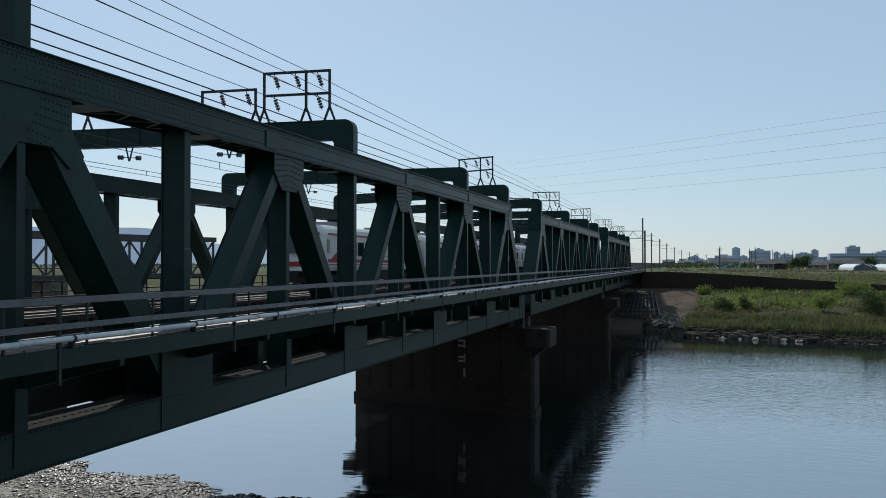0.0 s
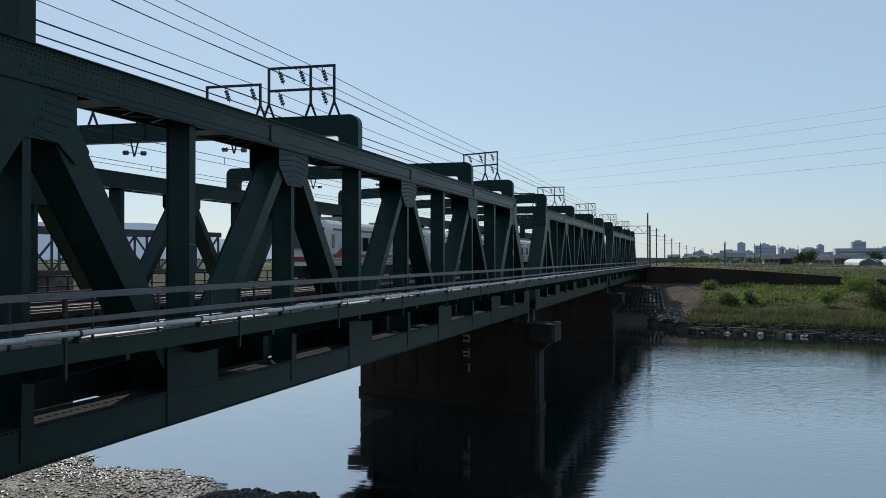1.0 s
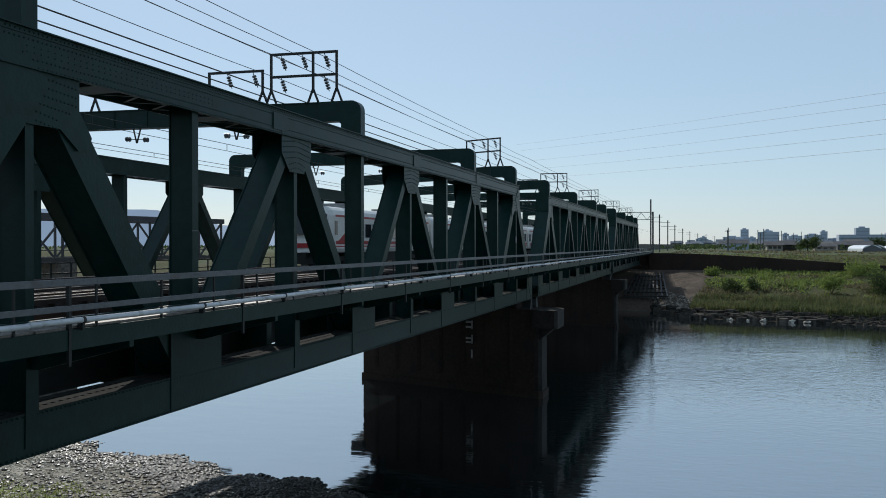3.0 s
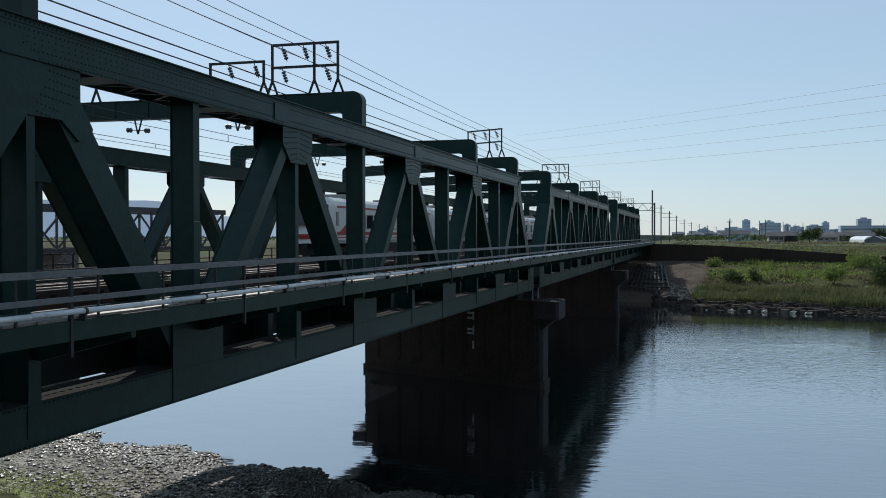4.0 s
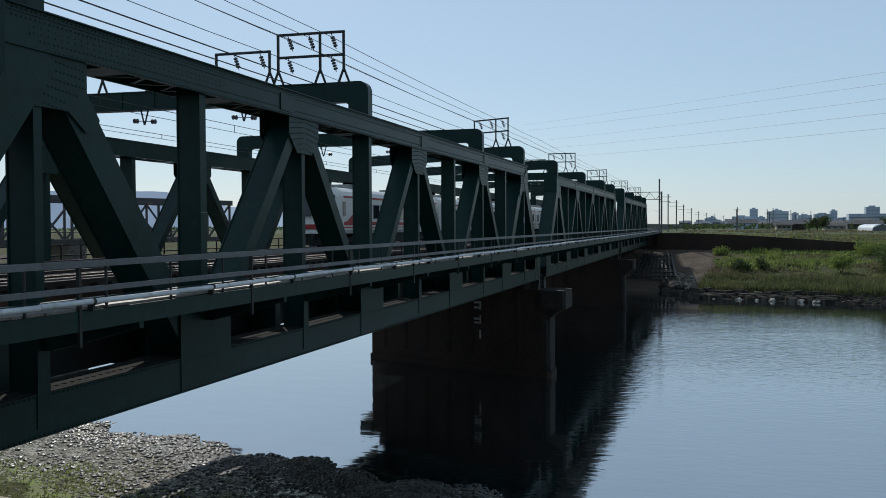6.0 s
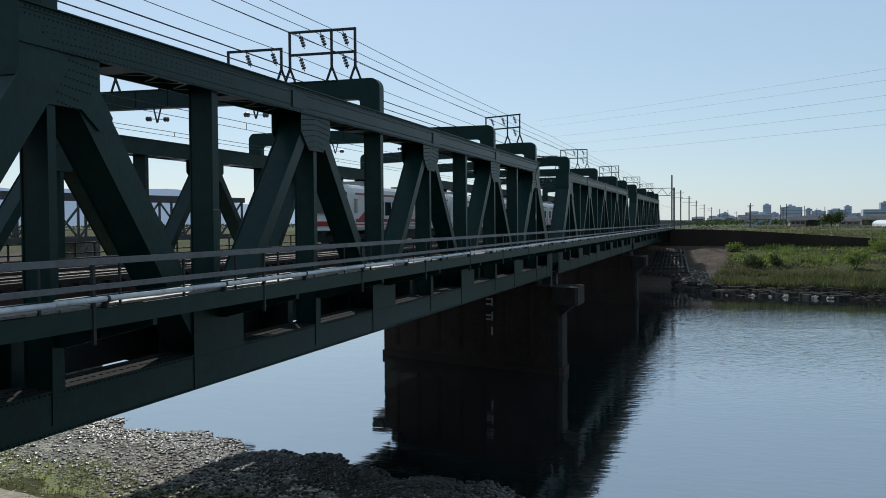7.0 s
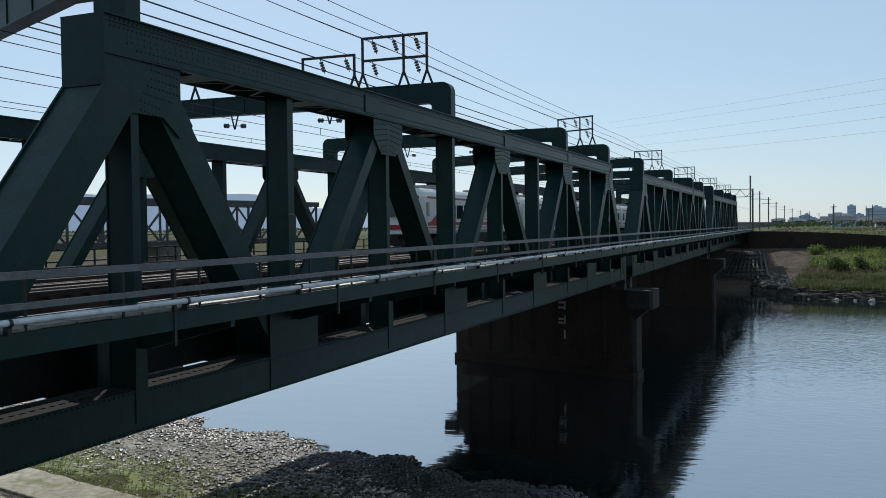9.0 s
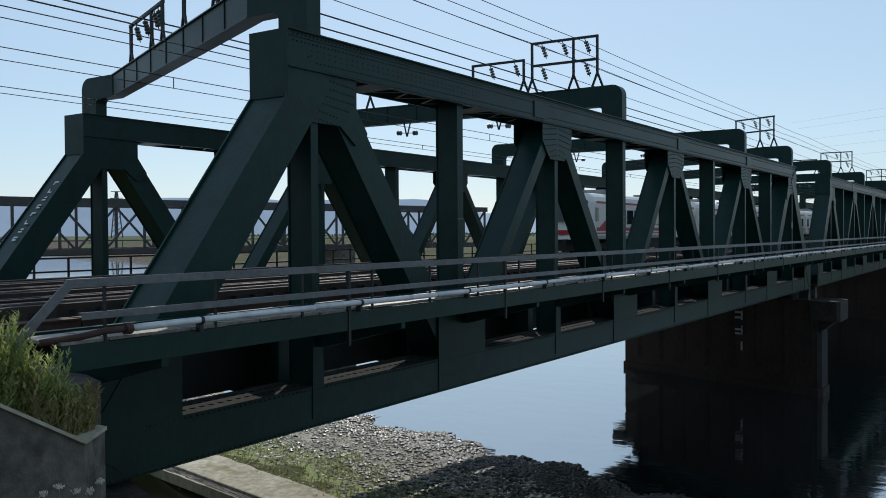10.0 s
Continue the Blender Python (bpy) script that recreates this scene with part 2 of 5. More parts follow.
        for yy in (Y - 0.024, Y + CHORD_Y - 0.02):
            part("gusset_plate", prism(new_bm(), [(p, yy, q) for p, q in out], (0, 0.022, 0)), GREEN, parent)
        if rich:
            bm = new_bm()
            for i in range(6):
                zz = t0 - 0.1 - i * h * 0.155
                s = w * (1 if i < 3 else 0.85 if i < 4 else 0.55)
                for side in (-1, 1):
                    rivets(bm, (x + side * 0.14, Y - 0.025, zz), (x + side * s * (0.5 if big and side == (-1 if k == 1 else 1) else 0.92), Y - 0.025, zz - 0.10), 0.11, 0.03)
            tagged(part("riveting", bm, GREEN, parent), kind="stuff")
    for k in range(0, 11):
        x = node(k) + dx
        for yy in (Y - 0.024, Y + CHORD_Y - 0.02):
            bm = new_bm()
            if k % 2 == 0:
                w, hh = (2.3, 1.62) if k in (0, 10) else (1.24, 1.66)
                wl, wr = (-0.1 if k == 0 else w), (-0.1 if k == 10 else w)
                prism(bm, [(x - wl, yy, b0 + 0.05), (x + wr, yy, b0 + 0.05), (x + wr, yy, b1 + hh * 0.70), (x + wr * 0.82, yy, b1 + hh), (x - wl * 0.82, yy, b1 + hh), (x - wl, yy, b1 + hh * 0.70)], (0, 0.022, 0))
            else:
                prism(bm, [(x - 0.20, yy, b0 + 0.2), (x + 0.20, yy, b0 + 0.2), (x + 0.16, yy, b1 + 1.5), (x - 0.16, yy, b1 + 1.5)], (0, 0.022, 0))
            part("gusset_plate", bm, GREEN, parent)
    if rich:
        bm = new_bm()
        for z in (t1 - 0.09, t1 - 0.24, t0 + 0.06, t0 + 0.22):
            rivets(bm, (xa - 0.7, Y - 0.020 if z > t1 - 0.15 or z < t0 + 0.12 else Y - 0.001, z), (xb + 0.7, Y - 0.020 if z > t1 - 0.15 or z < t0 + 0.12 else Y - 0.001, z), 0.13, 0.028)
        for z in (t0 + 0.36, t0 + 0.48):
            rivets(bm, (xa - 0.7, Y - 0.001, z), (xa + 7, Y - 0.001, z), 0.2)
        for z in (b0 + 0.05, b1 - 0.05):
            rivets(bm, (la + 0.1, Y - 0.018, z), (lb - 0.1, Y - 0.018, z), 0.14, 0.028)
        tagged(part("riveting", bm, GREEN, parent), kind="stuff")
        # splice plates on the top chord
        for x in (node(3) - 1.2, node(5) + 0.8, node(7) + 0.6):
            part("splice_plate", box(new_bm(), x - 0.5, x + 0.5, Y - 0.034, Y - 0.019, t0 + 0.14, t1 - 0.17), GREEN, parent)


def arc(cx, cz, r, a0, a1, n=6):
    return [(cx + r * math.cos(radians(a0 + (a1 - a0) * i / n)), cz + r * math.sin(radians(a0 + (a1 - a0) * i / n))) for i in range(n + 1)]


P_TOP, P_LOW = EYE + 5.98, EYE + 5.15


def portal(parent, xa, xb):
    """A frame over the tracks on both top chords: legs with rounded shoulders, and a beam between them."""
    ya, yb = NEAR + 0.02, NEAR + SPREAD + CHORD_Y - 0.02
    leg, th = 0.88, 0.46
    for x, y, s, reach in ((xa, ya, 1, 1.9), (xb, yb, -1, 1.9)):
        out = [(0, TOP + 0.002), (leg, TOP + 0.002)] + [(leg + 0.16 - 0.16 * math.sin(radians(a)), P_LOW - 0.16 + 0.16 * math.cos(radians(a))) for a in (90, 60, 30, 0)]
        out += [(reach, P_LOW), (reach, P_TOP)] + arc(0.42, P_TOP - 0.42, 0.42, 90, 180)
        bm = prism(new_bm(), [(x - th / 2, y + s * u, z) for u, z in out], (th, 0, 0))
        part("portal_leg", bm, GREEN, parent)
    bm = new_bm()
    a, b = Vector((xa, ya + 1.86, 0)), Vector((xb, yb - 1.86, 0))
    zc = (P_TOP + P_LOW) / 2
    bar(bm, (a.x, a.y, zc), (b.x, b.y, zc), th - 0.12, P_TOP - P_LOW - 0.05)
    bar(bm, (a.x, a.y, P_TOP - 0.02), (b.x, b.y, P_TOP - 0.02), th - 0.004, 0.036)
    bar(bm, (a.x, a.y, P_LOW + 0.02), (b.x, b.y, P_LOW + 0.02), th - 0.004, 0.036)
    for i in range(1, 8):
        p = a.lerp(b, i / 8)
        box(bm, p.x - th / 2 + 0.02, p.x + th / 2 - 0.02, p.y - 0.012, p.y + 0.012, P_LOW + 0.03, P_TOP - 0.03)
    part("portal_beam", bm, GREEN, parent)


def deck(parent):
    """Cross girders, stringers and added light-stopping plates between the two trusses."""
    for k in range(0, 11):
        a, b = Vector((node(k), NEAR + CHORD_Y, 0)), Vector((node(k) + SKEW, NEAR + SPREAD, 0))
        bm = new_bm()
        zc0, zc1 = LOW + 0.35, DECK - 0.45
        bar(bm, (a.x, a.y, (zc0 + zc1) / 2), (b.x, b.y, (zc0 + zc1) / 2), 0.03, zc1 - zc0)
        bar(bm, (a.x, a.y, zc0), (b.x, b.y, zc0), 0.36, 0.04)
        bar(bm, (a.x, a.y, zc1), (b.x, b.y, zc1), 0.36, 0.04)
        part("cross_girder", bm, GREEN, parent)
    for y in TRACKS:
        for s in (-0.85, 0.85):
            dx = (y + s - NEAR) / SPREAD * SKEW
            part("stringer", box(new_bm(), node(0) + dx, node(10) + dx, y + s - 0.15, y + s + 0.15, DECK - 1.5, DECK - 0.42), GREEN, parent)
    # dark sheets added behind the truss so the shaded openings read black
    for y in (NEAR + 2.6, NEAR + SPREAD - 0.5):
        dx = (y - NEAR) / SPREAD * SKEW
        part("dark_backing", box(new_bm(), node(0) + dx, node(10) + dx, y, y + 0.03, LOW + 0.62, DECK - 0.42), DARK, parent)
    # closed plates added under the open sleepers to keep light from below the deck
    bm = new_bm()
    for i in range(10):
        a, b = node(i), node(i + 1) - 0.01
        y0, y1 = NEAR + 1.85, NEAR + SPREAD - 0.1
        prism(bm, [(a, y0, DECK - 0.40), (b, y0, DECK - 0.40), (b + SKEW, y1, DECK - 0.40), (a + SKEW, y1, DECK - 0.40)], (0, 0, 0.04))
    part("light_stop_plate", bm, DARK, parent)


TRACKS = (17.3, 21.25, 25.2)


def span(rich):
    ob = thing("truss_span", "dark green riveted steel truss span on masonry piers", "bridge", "spans of the railway bridge")
    truss(ob, 0, 0, rich)
    truss(ob, SKEW, SPREAD, False)
    portal(ob, node(1), node(1) + SKEW)
    portal(ob, node(4), node(3) + SKEW)
    portal(ob, node(7), node(6) + SKEW)
    portal(ob, node(9), node(9) + SKEW)
    deck(ob)
    return ob


first = span(True)
# rows of unreadable white lettering down the far truss's end post
za, zb = LOW + 0.47, TOP - 0.71
for i in range(11):
    t_ = 0.46 + i * 0.037
    x = node(0) + SKEW + 0.35 + P * t_
    z = za + (zb - za) * t_
    nx_, nz_ = -0.79, 0.61
    c = Vector((x + nx_ * 0.462, NEAR + SPREAD + 0.42, z + nz_ * 0.462))
    d_ = Vector((0.61, 0, 0.79))
    for q, (u_, v_, l_) in enumerate(((-0.07, 0.0, 0.22), (0.05, -0.03, 0.17), (0.0, 0.09, 0.05))):
        if (i + q) % 4 == 3:
            continue
        m_ = c + d_ * u_ + Vector((0, v_, 0))
        part("lettering_bar", bar(new_bm(), m_ - Vector((0, l_ / 2, 0)), m_ + Vector((0, l_ / 2, 0)), 0.05 if q < 2 else 0.15, 0.008, (nx_, 0, nz_)), WHITE, first, "white painted lettering")
for k_, z in ((4, EYE + 0.62), (4, EYE + 0.36), (2, EYE + 0.4)):
    part("band", box(new_bm(), node(k_) - 0.16, node(k_) + 0.16, NEAR + 0.026, NEAR + 0.036, z, z + 0.025), GALV, first, "thin pale metal band")
part("plate", box(new_bm(), node(9) - 0.5, node(9) - 0.1, NEAR - 0.03, NEAR + 0.0, EYE + 0.2, EYE + 0.65), GALV, first, "small pale sign plate")
for i in (1, 2):
    copy_thing(first, pose(PITCH * i, 0, 0))


# ---- river, banks, plain ----
RIVER = -0.35


def smooth(a, b, t):
    t = min(1.0, max(0.0, (t - a) / (b - a)))
    return t * t * (3 - 2 * t)


def near_line(y):
    """Where the near gravel bank meets the water."""
    return 38.0 + 0.26 * (min(y, 45.0) - 14.0) + 0.7 * math.sin(y * 0.7) + 0.4 * math.sin(y * 1.9 + 1)


def upstream(y):
    """How far the river bends away beyond the bridges."""
    return 0.30 * max(0.0, min(y, 800.0) - 60.0)


def far_line(y):
    """Where the far bank meets the water."""
    return 155.5 + 0.24 * max(-60.0, min(y, 10.0)) + 13.0 * smooth(2, 9, y) + 0.1 * max(0.0, y - 10.0) + upstream(y)


def wall_line(y):
    return 200.0 + 0.24 * max(-70.0, min(y, 12.0)) - 2.0 + 0.1 * max(0.0, y - 12.0) + upstream(y)


def wall_drop(y):
    """How far the levee's wall sinks below the plain as it runs downstream."""
    return 2.9 * smooth(-10, 52, -y)


def height(x, y):
    if x < 90:
        d = near_line(y) - x
        if d < 0:
            return max(-3.0, 0.25 * d)
        top = 10.3 - 2.8 * smooth(3, 8, y) * smooth(3.5, 4.7, x) * (1 - smooth(32, 60, y))
        z = 0.045 * min(d, 10.5) + 0.80 * max(0.0, d - 19.0)
        return min(z, top) + 0.05 * noise.noise((x * 0.5, y * 0.5, 0))
    d = x - far_line(y)
    if d < 0:
        return max(-3.0, 0.15 * d)
    w = wall_line(y) - far_line(y)
    if d < w + 0.3:
        z = 0.75 * smooth(0, 2.5, d) + 6.1 * max(0.0, d - 2.5) / (w - 3)
        return z + 0.35 * noise.noise((x * 0.16, y * 0.16, 3)) * smooth(2, 8, d) * (1 - smooth(w - 6, w - 1, d))
    return 10.0 - wall_drop(y) * (1 - smooth(1, 15, x - wall_line(y))) + 0.08 * noise.noise((x * 0.05, y * 0.05, 5))


GRASS = material("rough_grass", (0.034, 0.044, 0.015), (0.080, 0.080, 0.034), 0.95, 0, 1.6, 0.12, 0.8, 6, third=(0.090, 0.066, 0.036), spec=0.08)
FIELD = material("green_field", (0.034, 0.052, 0.020), (0.085, 0.10, 0.048), 0.95, 0, 0.4, 0.03, 0.2, 2, third=(0.075, 0.066, 0.05), spec=0.08)
EARTH = material("bare_earth", (0.045, 0.035, 0.028), (0.115, 0.090, 0.070), 0.95, 0, 2.2, 0.35, 0.9, 5, spec=0.08)
MUD = material("gravel_bed", (0.055, 0.05, 0.04), (0.38, 0.35, 0.29), 0.9, 0, 11, 0.5, 1.0, 14, third=(0.13, 0.13, 0.06))
MOSS = material("mossy_gravel", (0.10, 0.11, 0.04), (0.20, 0.23, 0.08), 0.95, 0, 5, 0.9, 0.8, 14, third=(0.15, 0.23, 0.03))


def steps(*runs):
    out = []
    for a, b, n in runs:
        out += [a + (b - a) * i / n for i in range(n)]
    return out + [runs[-1][1]]


gx = steps((-400, -20, 8), (-20, 24, 44), (24, 48, 72), (48, 62, 14), (62, 140, 6), (140, 215, 75), (215, 500, 12), (500, 4800, 14))
gy = steps((-3000, -300, 10), (-300, -60, 10), (-60, 4, 50), (4, 60, 150), (60, 420, 24), (420, 3200, 12))
gv = [(x, y, height(x, y)) for x in gx for y in gy]
gf, gm = [], []
ny = len(gy)
for i in range(len(gx) - 1):
    for j in range(ny - 1):
        x, y = (gx[i] + gx[i + 1]) / 2, (gy[j] + gy[j + 1]) / 2
        gf.append((i * ny + j, (i + 1) * ny + j, (i + 1) * ny + j + 1, i * ny + j + 1))
        wob = 1.5 * noise.noise((x * 0.4, y * 0.4, 9))
        if x < 90:
            d = near_line(y) - x + wob
            gm.append(3 if d < 7.5 else 4 if d < 11.5 else 0)
        elif x < wall_line(y) + 5:
            gm.append(2 if (-2.0 + 1.6 * wob < y < 40 or x - far_line(y) < 1.5) else 0)
        else:
            gm.append(0 if x < 225 else 1)
me = bpy.data.meshes.new("ground")
me.from_pydata(gv, [], gf)
for m in (GRASS, FIELD, EARTH, MUD, MOSS):
    me.materials.append(m)
me.polygons.foreach_set("material_index", gm)
me.shade_smooth()
tagged(new("ground", me), "grassy river banks with gravel and bare earth, level plain beyond", "ground", kind="structure")

WATER = bpy.data.materials.new("river_water")
WATER.use_nodes = True
n, l = WATER.node_tree.nodes, WATER.node_tree.links
b = n["Principled BSDF"]
b.inputs["Base Color"].default_value = (0.012, 0.018, 0.020, 1)
b.inputs["Roughness"].default_value = 0.05
b.inputs["IOR"].default_value = 1.8
tc = n.new("ShaderNodeTexCoord")
mp = n.new("ShaderNodeMapping")
mp.inputs["Scale"].default_value = (1.0, 0.45, 1.0)
mp.inputs["Rotation"].default_value = (0, 0, 0.35)
l.new(tc.outputs["Object"], mp.inputs[0])
fine, wide, zone = n.new("ShaderNodeTexNoise"), n.new("ShaderNodeTexNoise"), n.new("ShaderNodeTexNoise")
for node_, sc, det in ((fine, 2.4, 3), (wide, 0.55, 3), (zone, 0.022, 4)):
    node_.inputs["Scale"].default_value, node_.inputs["Detail"].default_value = sc, det
l.new(mp.outputs[0], fine.inputs["Vector"]), l.new(mp.outputs[0], wide.inputs["Vector"]), l.new(tc.outputs["Object"], zone.inputs["Vector"])
zr = n.new("ShaderNodeMapRange")
zr.inputs[1].default_value, zr.inputs[2].default_value, zr.inputs[3].default_value, zr.inputs[4].default_value = 0.40, 0.66, 0.02, 0.34
sep, lee, add = n.new("ShaderNodeSeparateXYZ"), n.new("ShaderNodeMapRange"), n.new("ShaderNodeMath")
l.new(tc.outputs["Object"], sep.inputs[0]), l.new(sep.outputs["Y"], lee.inputs[0])
lee.inputs[1].default_value, lee.inputs[2].default_value, lee.inputs[3].default_value, lee.inputs[4].default_value = 24.0, 2.0, -0.10, 0.14
add.operation = "ADD"
l.new(zone.outputs[0], add.inputs[0]), l.new(lee.outputs[0], add.inputs[1]), l.new(add.outputs[0], zr.inputs[0])
b1_, b2_ = n.new("ShaderNodeBump"), n.new("ShaderNodeBump")
b1_.inputs["Distance"].default_value, b2_.inputs["Distance"].default_value = 0.10, 0.30
b2_.inputs["Strength"].default_value = 0.055
l.new(fine.outputs[0], b1_.inputs["Height"]), l.new(wide.outputs[0], b2_.inputs["Height"])
calm, gust = n.new("ShaderNodeMapRange"), n.new("ShaderNodeMath")
calm.inputs[1].default_value, calm.inputs[2].default_value, calm.inputs[3].default_value, calm.inputs[4].default_value = 112.0, 138.0, 1.0, 0.12
gust.operation = "MULTIPLY"
l.new(sep.outputs["X"], calm.inputs[0]), l.new(calm.outputs[0], gust.inputs[0]), l.new(zr.outputs[0], gust.inputs[1])
near_calm, lull = n.new("ShaderNodeMapRange"), n.new("ShaderNodeMath")
near_calm.inputs[1].default_value, near_calm.inputs[2].default_value, near_calm.inputs[3].default_value, near_calm.inputs[4].default_value = 56.0, 84.0, 0.35, 1.25
lull.operation = "MULTIPLY"
l.new(sep.outputs["X"], near_calm.inputs[0]), l.new(near_calm.outputs[0], lull.inputs[0]), l.new(gust.outputs[0], lull.inputs[1])
l.new(lull.outputs[0], b1_.inputs["Strength"])
l.new(b1_.outputs[0], b2_.inputs["Normal"]), l.new(b2_.outputs[0], b.inputs["Normal"])
sheen, blend = n.new("ShaderNodeBsdfGlossy"), n.new("ShaderNodeMixShader")
sheen.inputs["Color"].default_value, sheen.inputs["Roughness"].default_value = (0.93, 0.935, 0.92, 1), 0.04
blend.inputs[0].default_value = 0.44
l.new(b2_.outputs[0], sheen.inputs["Normal"]), l.new(b.outputs[0], blend.inputs[1]), l.new(sheen.outputs[0], blend.inputs[2])
l.new(blend.outputs[0], n["Material Output"].inputs[0])
bm = new_bm()
v = [bm.verts.new(p) for p in ((20, -3000, RIVER), (760, -3000, RIVER), (760, 3200, RIVER), (20, 3200, RIVER))]
bm.faces.new(v)
tagged(part("water", bm, WATER), "calm dark river with light ripples reflecting the sky", "water", kind="structure")


def swarm(name, verts, faces, places, mat, parent=None, label="", category="", smooth_shade=False):
    """Many small copies of one shape joined into one mesh of kind stuff. places: rows of x, y, z, turn, sx, sy, sz, lean."""
    pl = np.array(places, float)
    tv = np.array(verts, float)
    c, s = np.cos(pl[:, 3])[:, None], np.sin(pl[:, 3])[:, None]
    q = tv[None] * pl[:, None, 4:7]
    lean = pl[:, 7][:, None] * q[:, :, 2]
    qx = q[:, :, 0] + lean
    vx = qx * c - q[:, :, 1] * s + pl[:, 0:1]
    vy = qx * s + q[:, :, 1] * c + pl[:, 1:2]
    vz = q[:, :, 2] + pl[:, 2:3]
    allv = np.stack([vx, vy, vz], 2).reshape(-1, 3)
    k = len(tv)
    me = bpy.data.meshes.new(name)
    fl = [[i + j * k for i in f] for j in range(len(pl)) for f in faces]
    me.from_pydata(allv.tolist(), [], fl)
    me.materials.append(mat)
    if smooth_shade:
        me.shade_smooth()
    ob = new(name, me)
    if parent:
        ob.parent = parent
    return tagged(ob, label, category, kind="stuff")


def lump(seed):
    """An uneven stone of twenty faces, about 1 m across."""
    r = random.Random(seed)
    bm = new_bm()
    bmesh.ops.create_icosphere(bm, subdivisions=1, radius=0.5)
    vs = [tuple(v.co * r.uniform(0.75, 1.15)) for v in bm.verts]
    fs = [[v.index for v in f.verts] for f in bm.faces]
    bm.free()
    return vs, fs


def block(seed):
    """A squared stone with uneven corners, about 1 m across."""
    r = random.Random(seed)
    vs = [(x * r.uniform(0.8, 1.1), y * r.uniform(0.8, 1.1), z * r.uniform(0.8, 1.1)) for z in (-0.5, 0.5) for x, y in ((-0.5, -0.5), (0.5, -0.5), (0.5, 0.5), (-0.5, 0.5))]
    return vs, [[3, 2, 1, 0], [4, 5, 6, 7], [0, 1, 5, 4], [1, 2, 6, 5], [2, 3, 7, 6], [3, 0, 4, 7]]


STONE = material("dry_river_stone", (0.16, 0.148, 0.118), (0.70, 0.66, 0.57), 0.92, 0, 3, 0.6, 0.3, 20, 0.75, spec=0.2, island=True)
WET = material("dark_weedy_stone", (0.012, 0.012, 0.011), (0.045, 0.045, 0.038), 0.38, 0, 3, 0.6, 0.3, 20, 0.5, island=True)
RIPRAP = material("bank_stone", (0.022, 0.020, 0.018), (0.075, 0.068, 0.057), 0.9, 0, 2, 0.6, 0.4, 12, 0.6, spec=0.1, island=True)
dry, wet = [], []
r = random.Random(4)
while len(dry) < 21000:
    y = r.uniform(8, 60)
    d = r.uniform(0.2, 10.5)
    x = near_line(y) - d
    if noise.noise((x * 0.6, y * 0.6, 2)) < -0.35 and r.random() < 0.7:
        continue
    s = r.choice((0.06, 0.07, 0.08, 0.10, 0.12, 0.17)) * r.uniform(0.8, 1.3)
    row = (x, y, height(x, y) + s * 0.1, r.uniform(0, 6.3), s * 1.2, s, s * 0.55, 0)
    (wet if d < 1.2 + 1.2 * r.random() else dry).append(row)
for i in range(6600):
    y = r.gauss(20, 8)
    d = r.uniform(-2.1, 3.4) if r.random() < 0.7 else r.uniform(0, 9)
    x = near_line(y) - d
    s = r.uniform(0.10, 0.32)
    wet.append((x, y, max(RIVER - 0.02, height(x, y)) + s * 0.1, r.uniform(0, 6.3), s * 1.2, s, s * 0.8, 0))
for i in range(1500):
    y = r.uniform(10, 55)
    d = r.uniform(9, 16)
    x = near_line(y) - d
    s = r.uniform(0.05, 0.16)
    dry.append((x, y, height(x, y) + s * 0.1, r.uniform(0, 6.3), s * 1.2, s, s * 0.55, 0))
swarm("gravel", *lump(1), dry, STONE, None, "dry grey and tan river gravel on the bank", "gravel")
swarm("weedy_stones", *lump(2), wet, WET, None, "dark wet weed-covered stones at the waterline", "stones")

# concrete apron and steps at the foot of the near levee
apron = thing("concrete_apron", "pale worn concrete apron with steps below the bridge", "revetment", kind="structure")
def ragged_strip(x0, x1, x2, x3, z0, z1, thick, seed, n_=36):
    """A sloping slab from y 24 to 46 with worn, uneven long edges; x0..x1 at the start, x2..x3 at the end."""
    bm = new_bm()
    rings = []
    for i in range(n_ + 1):
        f, y = i / n_, 24 + 22 * i / n_
        a = x0 + (x2 - x0) * f + 0.06 * noise.noise((y * 2.1, seed, 0))
        b_ = x1 + (x3 - x1) * f + 0.22 * noise.noise((y * 1.3, seed, 4)) + 0.10 * noise.noise((y * 4.1, seed, 8))
        z = z0 + (z1 - z0) * f
        rings.append([bm.verts.new(p) for p in ((a, y, z - thick), (a, y, z - 0.02), (a + 0.05, y, z), (b_ - 0.3, y, z - 0.02), (b_, y, z - 0.16), (b_, y, z - thick))])
    for p, q in zip(rings, rings[1:]):
        for k_ in range(6):
            bm.faces.new((p[k_], p[(k_ + 1) % 6], q[(k_ + 1) % 6], q[k_]))
    bm.faces.new(rings[0]), bm.faces.new(rings[-1])
    return bm


part("slab", ragged_strip(26.3, 29.0, 30.2, 33.4, 0.60, 0.70, 0.4, 1), PALE_CONCRETE, apron)
for i in range(4):
    o = 0.30 + 0.42 * i
    part("step", ragged_strip(26.2 - o - 0.30, 26.2 - o, 30.1 - o - 0.30, 30.1 - o, 0.78 + 0.16 * i, 0.88 + 0.16 * i, 0.5, 3 + i), PALE_CONCRETE if i == 3 else CONCRETE, apron)

# ---- the abutment on the near bank ----
abut = thing("abutment", "weathered concrete abutment wall with grass on its ledge", "abutment")
k = 0.345
out = [(7.75, 12.1), (8.30, 12.1), (8.30 + 18.9 * k, 31), (7.75 + 18.9 * k, 31)]
part("wall", prism(new_bm(), [(x, y, 0) for x, y in out], (0, 0, EYE - 2.3)), CONCRETE, abut)
